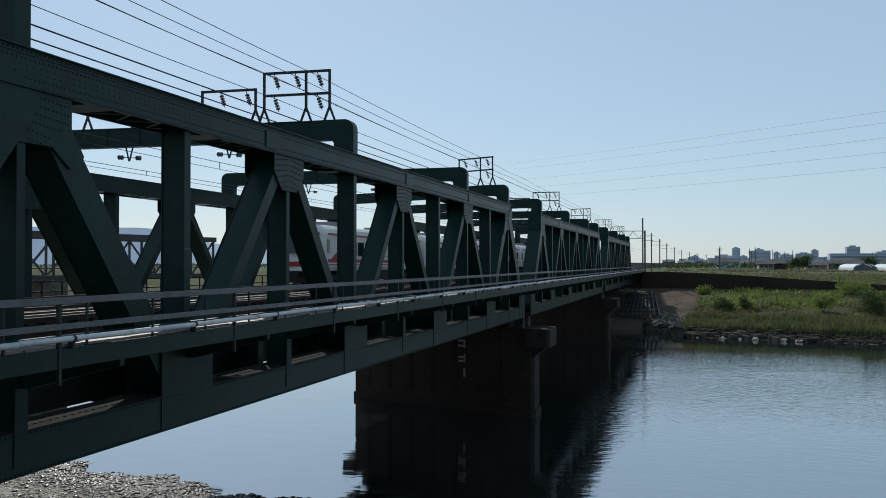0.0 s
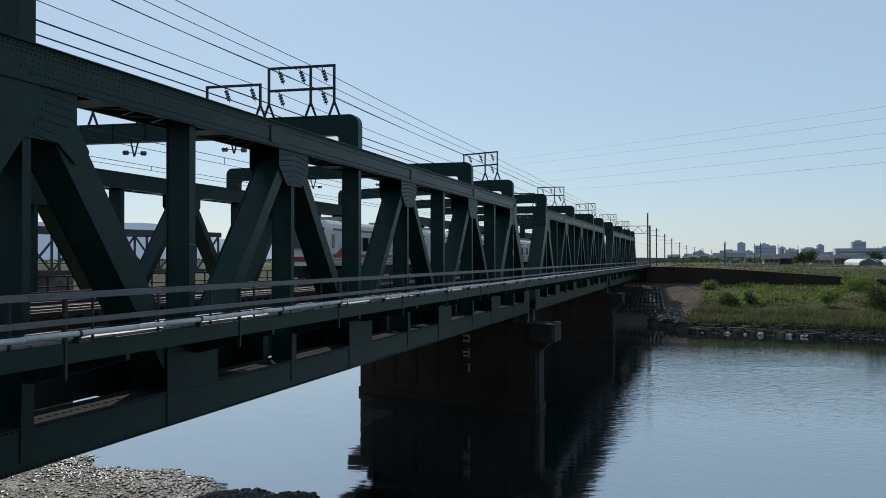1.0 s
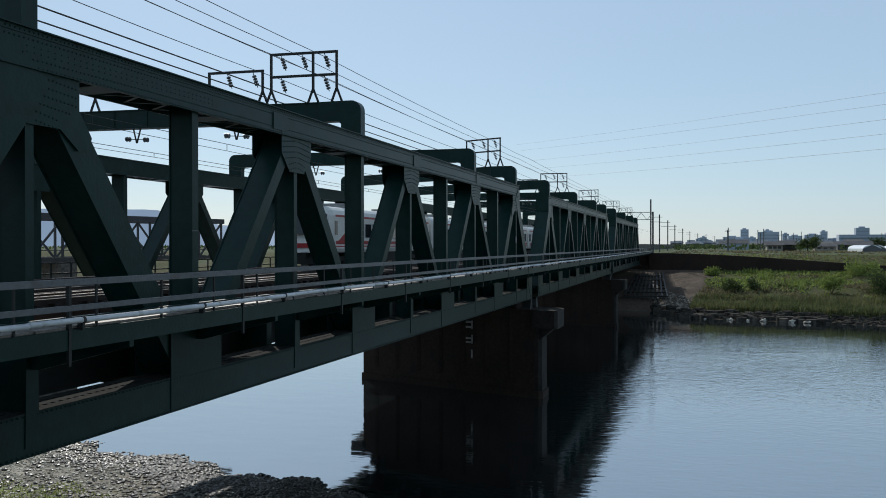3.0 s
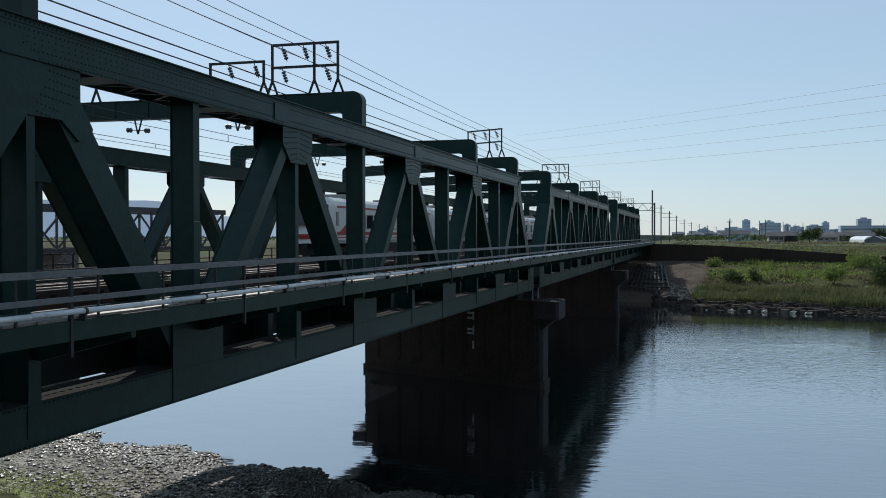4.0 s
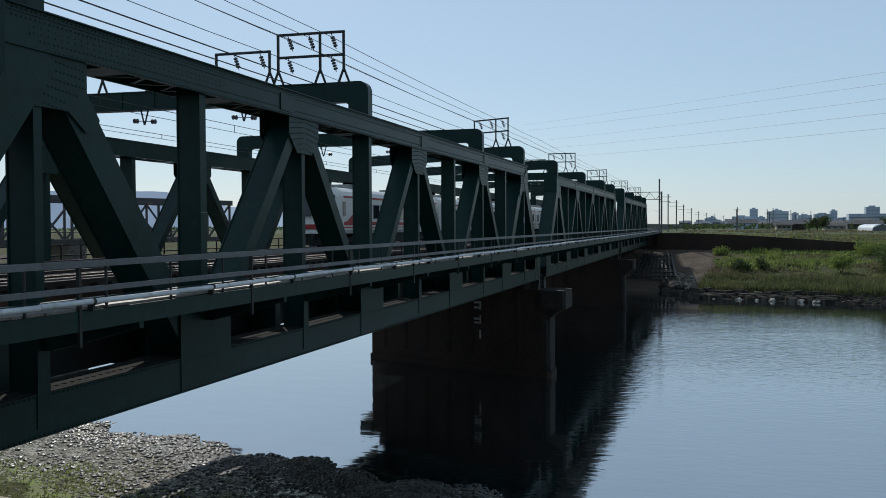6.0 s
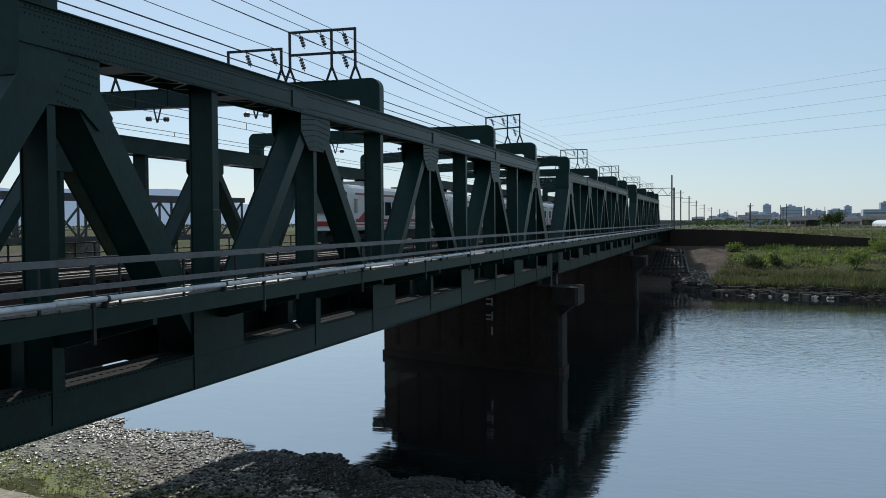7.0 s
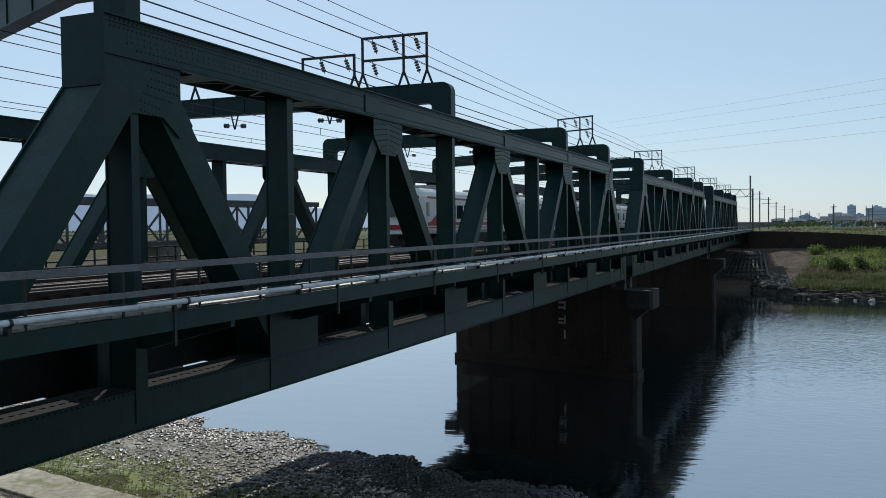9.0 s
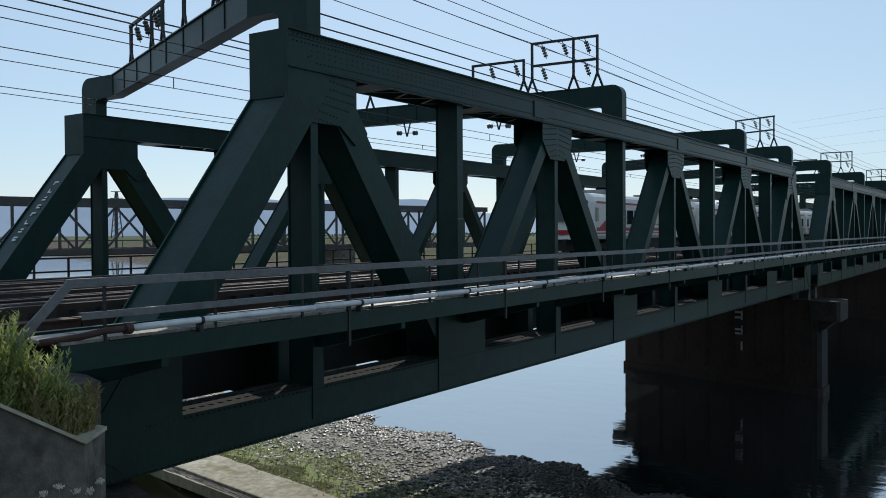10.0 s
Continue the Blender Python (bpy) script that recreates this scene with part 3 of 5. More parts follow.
wing = [(-6.0, 10.30), (6.88, 10.40), (7.55, 10.92), (7.55, 11.5), (-6.0, 11.0)]


def wing_top(x):
    return EYE - 2.79 + 0.60 * max(0.0, 6.88 - x) if x > 4.6 else EYE - 1.42


def slab_between(bm, plan, low, high):
    lo = [bm.verts.new((x, y, low(x))) for x, y in plan]
    hi = [bm.verts.new((x, y, high(x))) for x, y in plan]
    bm.faces.new(lo), bm.faces.new(hi)
    for i in range(len(plan)):
        j = (i + 1) % len(plan)
        bm.faces.new((lo[i], lo[j], hi[j], hi[i]))
    return bm


near_wing = [(4.6, 10.38)] + wing[1:4] + [(4.6, 11.4)]
part("wing_wall", slab_between(new_bm(), near_wing, lambda x: 5.0, wing_top), CONCRETE, abut, "dark stained concrete wing wall")
part("wing_wall", slab_between(new_bm(), [wing[0], (4.599, 10.38), (4.599, 11.4), wing[4]], lambda x: 5.0, wing_top), CONCRETE, abut, "dark stained concrete wing wall")
part("coping", slab_between(new_bm(), [(4.6, 10.33), (6.86, 10.34), (7.57, 10.90), (7.57, 11.1), (7.35, 11.05), (6.8, 10.62), (4.6, 10.58)], lambda x: wing_top(x) + 0.003, lambda x: wing_top(x) + 0.055), PALE_CONCRETE, abut)
bank_top = slab_between(new_bm(), [(-6.0, 11.0), (7.55, 11.51), (7.74, 12.0), (8.6, 15.7), (-6.0, 15.7)], lambda x: 5.0, lambda x: wing_top(x) - 0.05)
part("earth_fill", bank_top, EARTH, abut, "brown earth behind the wing wall")
out = [(8.06, 11.9), (9.6, 12.2), (9.6 + 18.8 * k, 31), (8.06 + 18.8 * k, 31)]
part("bearing_seat", prism(new_bm(), [(x, y, 0) for x, y in out], (0, 0, LOW - 0.25)), CONCRETE, abut)
for y in (NEAR + 0.45, NEAR + SPREAD + 0.45):
    dx = (y - NEAR) / SPREAD * SKEW
    part("bearing", box(new_bm(), node(0) + dx - 0.4, node(0) + dx + 0.4, y - 0.4, y + 0.4, LOW - 0.25, LOW - 0.01), DARK, abut)

LEAF = leafy(material("weed_leaf", (0.19, 0.24, 0.06), (0.40, 0.43, 0.18), 0.7, 0, 6, 1, 0, 10, 0.45, island=True), 0.55)
STRAW = leafy(material("dry_weed", (0.20, 0.17, 0.07), (0.36, 0.31, 0.15), 0.85, 0, 6, 1, 0, 10, 0.3, island=True))
REED = leafy(material("reed_leaf", (0.060, 0.084, 0.027), (0.150, 0.150, 0.068), 0.8, 0, 1, 0.1, 0, 10, 0.35, island=True))
blade_v = [(-0.5, 0, 0), (0.5, 0, 0), (0.42, 0.12, 0.5), (-0.42, 0.12, 0.5), (0, 0.5, 1.0)]
blade_f = [(0, 1, 2, 3), (3, 2, 4)]


def weeds(name, count, where, tall, mat, label, seed):
    """Stems with many small leaves."""
    r = random.Random(seed)
    rows = []
    for i in range(count):
        x, y, z = where(r)
        h = tall * r.uniform(0.4, 1.15) * ((0.85 + 0.5 * noise.noise((x * 1.7, y * 1.7, 6))) * min(1.0, 0.42 + 0.75 * max(0.0, 7.1 - x)) if tall > 0.8 else 1)
        tx, ty = r.uniform(-0.22, 0.22), r.uniform(-0.22, 0.22)
        for j in range(int(12 + h * 24)):
            f = r.random()
            a = r.uniform(0, 6.3)
            rows.append((x + tx * f * h, y + ty * f * h, z + f * h, a, 0.018 + 0.016 * r.random(), 0.11, 0.045 + 0.06 * r.random(), r.uniform(-0.8, 0.8)))
        rows.append((x, y, z, r.uniform(0, 6.3), 0.008, 0.25, h, tx))
    return swarm(name, blade_v, blade_f, rows, mat, None, label, "weeds")


def ledge(r):
    x = 7.15 - 3.2 * r.random()
    return x, 10.62 + 0.75 * r.random() ** 1.2 + max(0.0, x - 6.8) * 0.5, wing_top(x) + 0.02


def ledge_edge(r):
    x = 7.45 - 1.2 * r.random()
    return x, 10.55 + 0.3 * r.random() + max(0.0, x - 6.8) * 0.55, wing_top(x) + 0.05


weeds("weed_clump", 1300, ledge, 1.15, LEAF, "green leafy weeds growing thick on the abutment ledge", 5)
weeds("dry_weed_clump", 150, ledge_edge, 0.6, STRAW, "yellowing weeds at the edge of the ledge", 6)


def verge(r):
    x, y = r.uniform(4.2, 5.6), r.uniform(7.2, 9.2)
    return x, y, height(x, y)


def moss(r):
    y = r.uniform(18, 52)
    x = near_line(y) - 7.0 - 6.0 * r.random()
    return x, y, height(x, y)


weeds("moss_tufts", 2200, moss, 0.11, LEAF, "short bright green moss and grass tufts on the gravel", 9)
weeds("verge_weeds", 70, verge, 0.16, STRAW, "low dry weeds on the levee slope", 7)

PETAL = leafy(material("pale_petal", (0.55, 0.52, 0.42), (0.72, 0.70, 0.60), 0.8, 0, 6, 1, 0))
# dry flower stems on the slope before the wing wall
for x, z in ((5.44, 9.47), (5.65, 9.36), (5.82, 9.32), (5.95, 9.40), (5.25, 9.43)):
    ob = thing("dry_flower", "pale dry flower head on a thin stem", "flower", "dry flowers on the slope", at=(x, 8.7, height(x, 8.7)))
    top = z - height(x, 8.7)
    part("stem", tube(new_bm(), [(0.05, 0, -0.05), (0.02, 0.01, top * 0.5), (0, 0, top)], 0.008, 5), STRAW, ob)
    rf = random.Random(int(x * 100))
    rows = [(rf.gauss(0, 0.018), rf.gauss(0, 0.018), top + rf.gauss(0, 0.014), rf.uniform(0, 6.3), 0.016, 0.016, 0.024, rf.uniform(-1, 1)) for i in range(60)]
    swarm("flower_head", blade_v, blade_f, rows, PETAL, ob)

# ---- far bank ----
# wall colour is near black to carry the shade on its river side
fw = thing("retaining_wall", "long concrete retaining wall along the levee, coloured dark for its shade", "wall", kind="structure")
for i in range(20):
    ya, yb = 11.5 - i * 4.5, 7.02 - i * 4.5
    za, zb = 10.4 - wall_drop(ya), 10.4 - wall_drop(yb)
    xa, xb = wall_line(ya) - 1.4, wall_line(yb) - 1.4
    bm = new_bm()
    lo, hi = [(xa, ya, 6.0), (xb, yb, 6.0), (xb + 1.2, yb, 6.0), (xa + 1.2, ya, 6.0)], [(xa + 0.3, ya, za), (xb + 0.3, yb, zb), (xb + 1.2, yb, zb), (xa + 1.2, ya, za)]
    vs = [bm.verts.new(p) for p in lo + hi]
    for f in ((3, 2, 1, 0), (4, 5, 6, 7), (0, 1, 5, 4), (1, 2, 6, 5), (2, 3, 7, 6), (3, 0, 4, 7)):
        bm.faces.new([vs[q] for q in f])
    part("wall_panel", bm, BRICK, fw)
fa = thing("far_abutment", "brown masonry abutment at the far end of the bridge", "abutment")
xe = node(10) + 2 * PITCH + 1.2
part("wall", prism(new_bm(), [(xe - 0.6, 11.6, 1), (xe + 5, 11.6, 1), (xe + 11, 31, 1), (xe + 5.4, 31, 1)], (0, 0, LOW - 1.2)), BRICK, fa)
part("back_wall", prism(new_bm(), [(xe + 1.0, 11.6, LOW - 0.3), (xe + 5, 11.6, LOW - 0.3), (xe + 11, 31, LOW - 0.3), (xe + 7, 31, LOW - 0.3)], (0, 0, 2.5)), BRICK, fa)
# a rack of dark bars lying on the bank below the abutment
for i in range(10):
    ya, yb = 6.4 + 0.95 * i, 8.3 + 0.62 * i
    part("stay", bar(new_bm(), (172.5 + 0.5 * i, ya, height(172.5 + 0.5 * i, ya) + 0.5), (195, yb, height(195, yb) + 0.35), 0.30, 0.22), DARK, fa)
for i in range(6):
    f = (i + 0.3) / 6
    xa_, ya, yb = 172.5 + 22 * f, 6.2 + 1.9 * f, 15.2 - 1.0 * f
    part("cross_bar", bar(new_bm(), (xa_, ya, height(xa_, ya) + 0.32), (xa_ + 3.5 * (1 - f), yb, height(xa_ + 3.5 * (1 - f), yb) + 0.32), 0.35, 0.2), DARK, fa)

rows, r = [], random.Random(11)
for i in range(1300):
    y = r.uniform(-62, 9)
    big = y > -19
    x = far_line(y) + r.uniform(-2.3, 2.0)
    if big and noise.noise((x * 0.9, y * 0.9, 21)) < -0.05:
        continue
    s = r.uniform(0.6, 1.2) if big else r.uniform(0.2, 0.5)
    rows.append((x, y, max(RIVER, height(x, y)) + 0.1, r.uniform(0, 6.3), s * 1.25, s * 1.1, s * 0.8, 0))
swarm("riprap", *block(3), rows, RIPRAP, None, "rough dark stones piled along the far waterline", "stones")
rows = []
for i in range(900):
    y = r.uniform(-1.5, 9)
    d = 2.0 + 11 * r.random() ** 1.6
    x = far_line(y) + d
    if y < 1.2 - (x - 157) * 0.125:
        continue
    s = r.uniform(0.12, 0.42)
    rows.append((x, y, height(x, y) + 0.05, r.uniform(0, 6.3), s * 1.4, s, s * 0.6, 0))
RUBBLE = material("pale_rubble_stone", (0.13, 0.115, 0.095), (0.34, 0.31, 0.27), 0.92, 0, 3, 0.6, 0.4, 14, 0.6, spec=0.15, island=True)
swarm("rubble", *lump(5), rows, RUBBLE, None, "pale broken stones on the bare earth slope", "stones")
BOULDER = material("pale_boulder_stone", (0.36, 0.34, 0.30), (0.52, 0.50, 0.45), 0.85, 0, 4, 0.8, 0.5, 12, spec=0.2)
for i, (y, s) in enumerate(((-4.5, 1.0), (-7.2, 0.7), (-9.6, 1.5), (-13.9, 1.3), (-16.2, 1.4), (-0.5, 0.5))):
    bm = new_bm()
    bmesh.ops.create_icosphere(bm, subdivisions=2, radius=0.5)
    for v in bm.verts:
        v.co = Vector((v.co.x * 1.3, v.co.y * 1.5, v.co.z * 0.8)) * (s * 0.55 * (0.85 + 1.3 * noise.noise(v.co * 3.1 + Vector((i * 7, 0, 0)))))
    ob = part("boulder", bm, BOULDER)
    ob.location = (far_line(y) - 2.7, y, RIVER + 0.15 * s)
    tagged(ob, "pale rough boulder at the water's edge", "boulder", "pale boulders")

rows = []
for i in range(15000):
    y = r.uniform(-64, 3.5)
    d = 2.2 + 13 * r.random() ** 1.2
    x = far_line(y) + d
    if y > 2.4 - (x - 157) * 0.125 + 0.9 * noise.noise((x * 0.5, y * 0.5, 1)):
        continue
    h = (1.5 if d < 12 else 0.8) * r.uniform(0.5, 1.2)
    if noise.noise((x * 0.15, y * 0.15, 4)) < -0.25 and d > 8:
        continue
    rows.append((x, y, height(x, y) - 0.05, r.uniform(0, 6.3), 0.13, 0.9, h, r.uniform(-0.2, 0.2)))
swarm("reeds", blade_v, blade_f, rows, REED, None, "green and straw-coloured reeds along the far bank", "reeds")
rows, dull = [], []
for i in range(24000):
    y = r.uniform(-66, 2.5)
    d = r.uniform(11, 44)
    x = far_line(y) + d
    if x > wall_line(y) - 1.4 or noise.noise((x * 0.12, y * 0.12, 8)) < -0.25 + 0.35 * r.random() - 0.2 or y > 2.4 - (x - 157) * 0.125 + 1.2 * noise.noise((x * 0.4, y * 0.4, 1)):
        continue
    h = r.uniform(0.25, 0.75) * (1.5 if noise.noise((x * 0.2, y * 0.2, 12)) > 0.2 else 0.8)
    (rows if noise.noise((x * 0.11, y * 0.09, 31)) + 0.045 * (d - 22) + r.uniform(-0.25, 0.25) > 0.05 else dull).append((x, y, height(x, y) - 0.05, r.uniform(0, 6.3), 0.25, 0.9, h, r.uniform(-0.4, 0.4)))
for i in range(7000):
    y = r.uniform(-90, 11)
    x = wall_line(y) - 0.9 + 16 * r.random() ** 1.6
    h = r.uniform(0.12, 0.32) * (1.7 if noise.noise((y * 0.35, x * 0.1, 3)) > 0.15 else 0.9)
    (rows if r.random() < 0.45 else dull).append((x, y, height(x, y) - 0.05, r.uniform(0, 6.3), 0.3, 0.9, h, r.uniform(-0.4, 0.4)))
for i in range(5000):
    y, x = r.uniform(-95, 8), r.uniform(222, 330)
    if noise.noise((x * 0.05, y * 0.12, 17)) < 0.05:
        continue
    dull.append((x, y, height(x, y) - 0.05, r.uniform(0, 6.3), 0.6, 0.9, r.uniform(0.15, 0.5), r.uniform(-0.5, 0.5)))
BANK_LEAF = leafy(material("bank_grass_blade", (0.10, 0.150, 0.030), (0.23, 0.28, 0.075), 0.8, 0, 2, 0.4, 0, 10, 0.35, island=True))
DULL_LEAF = leafy(material("dull_brush_blade", (0.075, 0.070, 0.032), (0.175, 0.15, 0.085), 0.85, 0, 2, 0.4, 0, 10, 0.4, island=True))
swarm("bank_grass", blade_v, blade_f, rows, BANK_LEAF, None, "rough green grass and weeds on the levee slope", "grass")
swarm("bank_brush", blade_v, blade_f, dull, DULL_LEAF, None, "dull brown and olive brush on the levee slope", "brush")


def bush(x, y, w, h, count, mat, label, seed):
    """A bush: short stems and a crown of leaf clumps with gaps."""
    r = random.Random(seed)
    ob = thing("bush", label, "bush", at=(x, y, height(x, y)))
    bm = new_bm()
    for i in range(5):
        a = r.uniform(0, 6.3)
        tube(bm, [(0.1 * math.cos(a), 0.1 * math.sin(a), -0.1), (w * 0.3 * math.cos(a), w * 0.3 * math.sin(a), h * 0.6)], 0.04, 5)
    part("stem", bm, WOOD, ob)
    rows = []
    centres = [(r.uniform(-w, w) * 0.34, r.uniform(-w, w) * 0.42, r.uniform(0.15, 0.8) * h, r.uniform(0.16, 0.3) * w) for i in range(9)]
    for i in range(count):
        cx, cy, cz, cr = r.choice(centres)
        rows.append((cx + r.gauss(0, cr * 0.55), cy + r.gauss(0, cr * 0.55), max(0.02, cz + r.gauss(0, cr * 0.5)), r.uniform(0, 6.3), 0.22, 0.25, 0.26, r.uniform(-1.2, 1.2)))
    crown = swarm("crown", blade_v, blade_f, rows, mat, ob)
    return ob


DARK_LEAF = leafy(material("dark_leaf", (0.025, 0.045, 0.012), (0.07, 0.095, 0.03), 0.7, 0, 2, 0.4, 0, 10, 0.35, island=True))
bush(173, -5.5, 3.6, 2.6, 900, DARK_LEAF, "dark green bush on the bank slope", 1)
bush(174, -9.5, 2.8, 2.0, 700, DARK_LEAF, "dark green bush on the bank slope", 2)
bush(170, -22.5, 3.0, 3.0, 1100, BANK_LEAF, "light green bush on the bank slope", 3)
bush(166, -31.0, 6.0, 4.2, 1700, DARK_LEAF, "large dark green shrub on the bank slope", 4)
bush(186, -30.0, 5.0, 2.0, 1200, BANK_LEAF, "light green bush near the retaining wall", 5)
bush(190, -2.2, 3.0, 1.4, 800, BANK_LEAF, "light green bush below the retaining wall", 6)

# ---- piers ----
def pier(i):
    xc = node(10) + 1.27 + PITCH * i
    ob = thing("pier", "dark brown masonry bridge pier with concrete cap", "pier", "bridge piers")
    g = 0.345

    def plan(x0, x1, y0, y1, cut):
        return [(xc + x0 + (y0 + cut - NEAR) * g, y0 + cut), (xc + x0 + cut + (y0 - NEAR) * g, y0), (xc + x1 - cut + (y0 - NEAR) * g, y0), (xc + x1 + (y0 + cut - NEAR) * g, y0 + cut), (xc + x1 + (y1 - NEAR) * g, y1), (xc + x0 + (y1 - NEAR) * g, y1)]

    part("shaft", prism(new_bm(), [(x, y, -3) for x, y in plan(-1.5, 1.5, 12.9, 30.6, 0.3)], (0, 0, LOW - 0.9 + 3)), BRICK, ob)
    # separate greyer tone on the end face stands for its sky light
    part("nose", prism(new_bm(), [(x, y, -3) for x, y in plan(-1.45, 1.45, 12.55, 13.6, 0.3)], (0, 0, LOW - 2.3 + 3)), PIER_END, ob, "stained pier end, toned for the light on its open side")
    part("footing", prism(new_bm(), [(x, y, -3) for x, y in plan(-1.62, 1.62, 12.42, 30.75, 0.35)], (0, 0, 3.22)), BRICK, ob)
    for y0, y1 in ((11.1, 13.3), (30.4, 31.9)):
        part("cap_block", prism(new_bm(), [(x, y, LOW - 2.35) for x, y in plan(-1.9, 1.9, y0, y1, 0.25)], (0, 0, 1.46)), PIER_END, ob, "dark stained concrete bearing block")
    # upstand added to block light through the gap between shaft and girders
    part("gap_fill", prism(new_bm(), [(x, y, LOW - 0.9) for x, y in plan(-1.0, 1.0, 14.9, 28.4, 0.2)], (0, 0, 1.1)), BRICK, ob)
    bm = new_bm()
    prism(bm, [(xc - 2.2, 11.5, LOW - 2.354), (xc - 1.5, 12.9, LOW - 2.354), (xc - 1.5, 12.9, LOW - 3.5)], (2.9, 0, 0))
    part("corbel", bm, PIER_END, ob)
    for y in (NEAR + 0.45, NEAR + SPREAD + 0.45):
        for s in (-1.25, 1.25):
            x = xc + s + (y - NEAR) * g
            part("bearing", prism(new_bm(), [(x - 0.5, y - 0.35, LOW - 0.895), (x + 0.5, y - 0.35, LOW - 0.895), (x + 0.5, y - 0.35, LOW - 0.7), (x + 0.22, y - 0.35, LOW - 0.2), (x + 0.3, y - 0.35, LOW - 0.006), (x - 0.3, y - 0.35, LOW - 0.006), (x - 0.22, y - 0.35, LOW - 0.2), (x - 0.5, y - 0.35, LOW - 0.7)], (0, 0.7, 0)), DARK, ob)
    for q in range(7):
        y = 15.2 + q * 2.3
        x = xc - 1.5 + (y - NEAR) * g
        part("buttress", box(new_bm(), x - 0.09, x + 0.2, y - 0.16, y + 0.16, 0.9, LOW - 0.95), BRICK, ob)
    # painted water gauge: upright strokes with two short bars each
    if i == 0:
        for z, y, w_, h_ in ((5.0, 18.93, 0.12, 0.72), (5.52, 19.25, 0.52, 0.17), (5.08, 19.25, 0.52, 0.17), (3.75, 18.93, 0.12, 0.75), (4.12, 19.25, 0.52, 0.16), (3.78, 19.25, 0.52, 0.16), (2.5, 18.95, 0.14, 0.72)):
            x = xc - 1.5 + (y - NEAR) * g
            part("gauge_mark", box(new_bm(), x - 0.13, x + 0.1, y - w_ / 2, y + w_ / 2, z, z + h_), GAUGE, ob, "worn white painted gauge mark")
    return ob


pier(0)
pier(1)

# ---- walkway, railing, pipe ----
WALK_Y, WALK_Z = 10.93, EYE - 1.52
XW0, XW1 = 6.9, 203.5
way = thing("walkway", "green steel walkway with weathered boards beside the truss", "walkway")
part("edge_beam", along(new_bm(), [(WALK_Y, WALK_Z), (WALK_Y, WALK_Z - 0.37), (WALK_Y + 0.14, WALK_Z - 0.37), (WALK_Y + 0.14, WALK_Z - 0.35), (WALK_Y + 0.02, WALK_Z - 0.35), (WALK_Y + 0.02, WALK_Z - 0.02), (WALK_Y + 0.14, WALK_Z - 0.02), (WALK_Y + 0.14, WALK_Z)], XW0, XW1), GREEN, way)
part("inner_beam", box(new_bm(), XW0, XW1, NEAR - 0.35, NEAR - 0.2, WALK_Z - 0.36, WALK_Z - 0.02), GREEN, way)
part("inner_tray", box(new_bm(), XW0 + 1.5, XW1, WALK_Y + 1.25, NEAR - 0.36, WALK_Z - 0.36, WALK_Z - 0.30), RUST, way, "dark rusty tray between boards and truss")
part("board_bearer", box(new_bm(), XW0, XW1, WALK_Y + 1.02, WALK_Y + 1.14, WALK_Z - 0.2, WALK_Z - 0.001), GREEN, way)
nb = 260
step_ = (XW1 - XW0) / nb
bm = box(new_bm(), -step_ / 2 + 0.012, step_ / 2 - 0.012, 0.0, 1.12, 0.004, 0.05)
first_board = part("board", bm, BOARD, way)
first_board.location = (XW0 + step_ / 2, WALK_Y + 0.03, WALK_Z)
rb = random.Random(3)
for i in range(1, nb):
    ob = new("board", first_board.data)
    ob.parent = way
    ob.location = (XW0 + (i + 0.5) * step_, WALK_Y + 0.03 + rb.uniform(-0.03, 0.05), WALK_Z + rb.uniform(0, 0.012))
    ob.rotation_euler = (rb.uniform(-0.004, 0.004), 0, rb.uniform(-0.004, 0.004))
bm = new_bm()
prism(bm, [(0, WALK_Y + 0.02, WALK_Z - 0.37), (0, NEAR, WALK_Z - 0.37), (0, NEAR, WALK_Z - 1.05), (0, NEAR - 0.25, WALK_Z - 1.05), (0, WALK_Y + 0.02, WALK_Z - 0.5)], (0.14, 0, 0))
bracket = part("bracket", bm, GREEN, way)
for j in range(3):
    for q in range(0, 11):
        ob = bracket if j == 0 and q == 0 else new("bracket", bracket.data)
        ob.parent = way
        ob.location = (node(q) + j * PITCH - 0.07, 0, 0)

rail = thing("railing", "grey galvanised steel railing along the walkway edge", "railing")
part("top_rail", along(new_bm(), [(WALK_Y - 0.05, EYE - 0.60), (WALK_Y - 0.05, EYE - 0.72), (WALK_Y - 0.03, EYE - 0.72), (WALK_Y - 0.03, EYE - 0.62), (WALK_Y + 0.07, EYE - 0.62), (WALK_Y + 0.07, EYE - 0.60)], 7.0, XW1), GALV, rail)
part("mid_rail", along(new_bm(), [(WALK_Y - 0.04, EYE - 1.08), (WALK_Y - 0.04, EYE - 1.18), (WALK_Y - 0.02, EYE - 1.18), (WALK_Y - 0.02, EYE - 1.10), (WALK_Y + 0.06, EYE - 1.10), (WALK_Y + 0.06, EYE - 1.08)], 7.2, XW1), GALV, rail)
part("end_rail", bar(new_bm(), (7.02, WALK_Y - 0.04, EYE - 0.66), (6.15, WALK_Y + 0.02, EYE - 1.52), 0.03, 0.13), GALV, rail)
post = part("post", box(new_bm(), -0.035, 0.035, WALK_Y - 0.018, WALK_Y + 0.05, WALK_Z - 0.66, EYE - 0.605), DARK, rail)
post.location.x = 13.0
small = part("baluster", box(new_bm(), -0.02, 0.02, WALK_Y + 0.01, WALK_Y + 0.05, WALK_Z, EYE - 0.62), DARK, rail)
small.location.x = 7.6
for i in range(1, 31):
    ob = new("post", post.data)
    ob.parent, ob.location = rail, (13.0 + i * P, 0, 0)
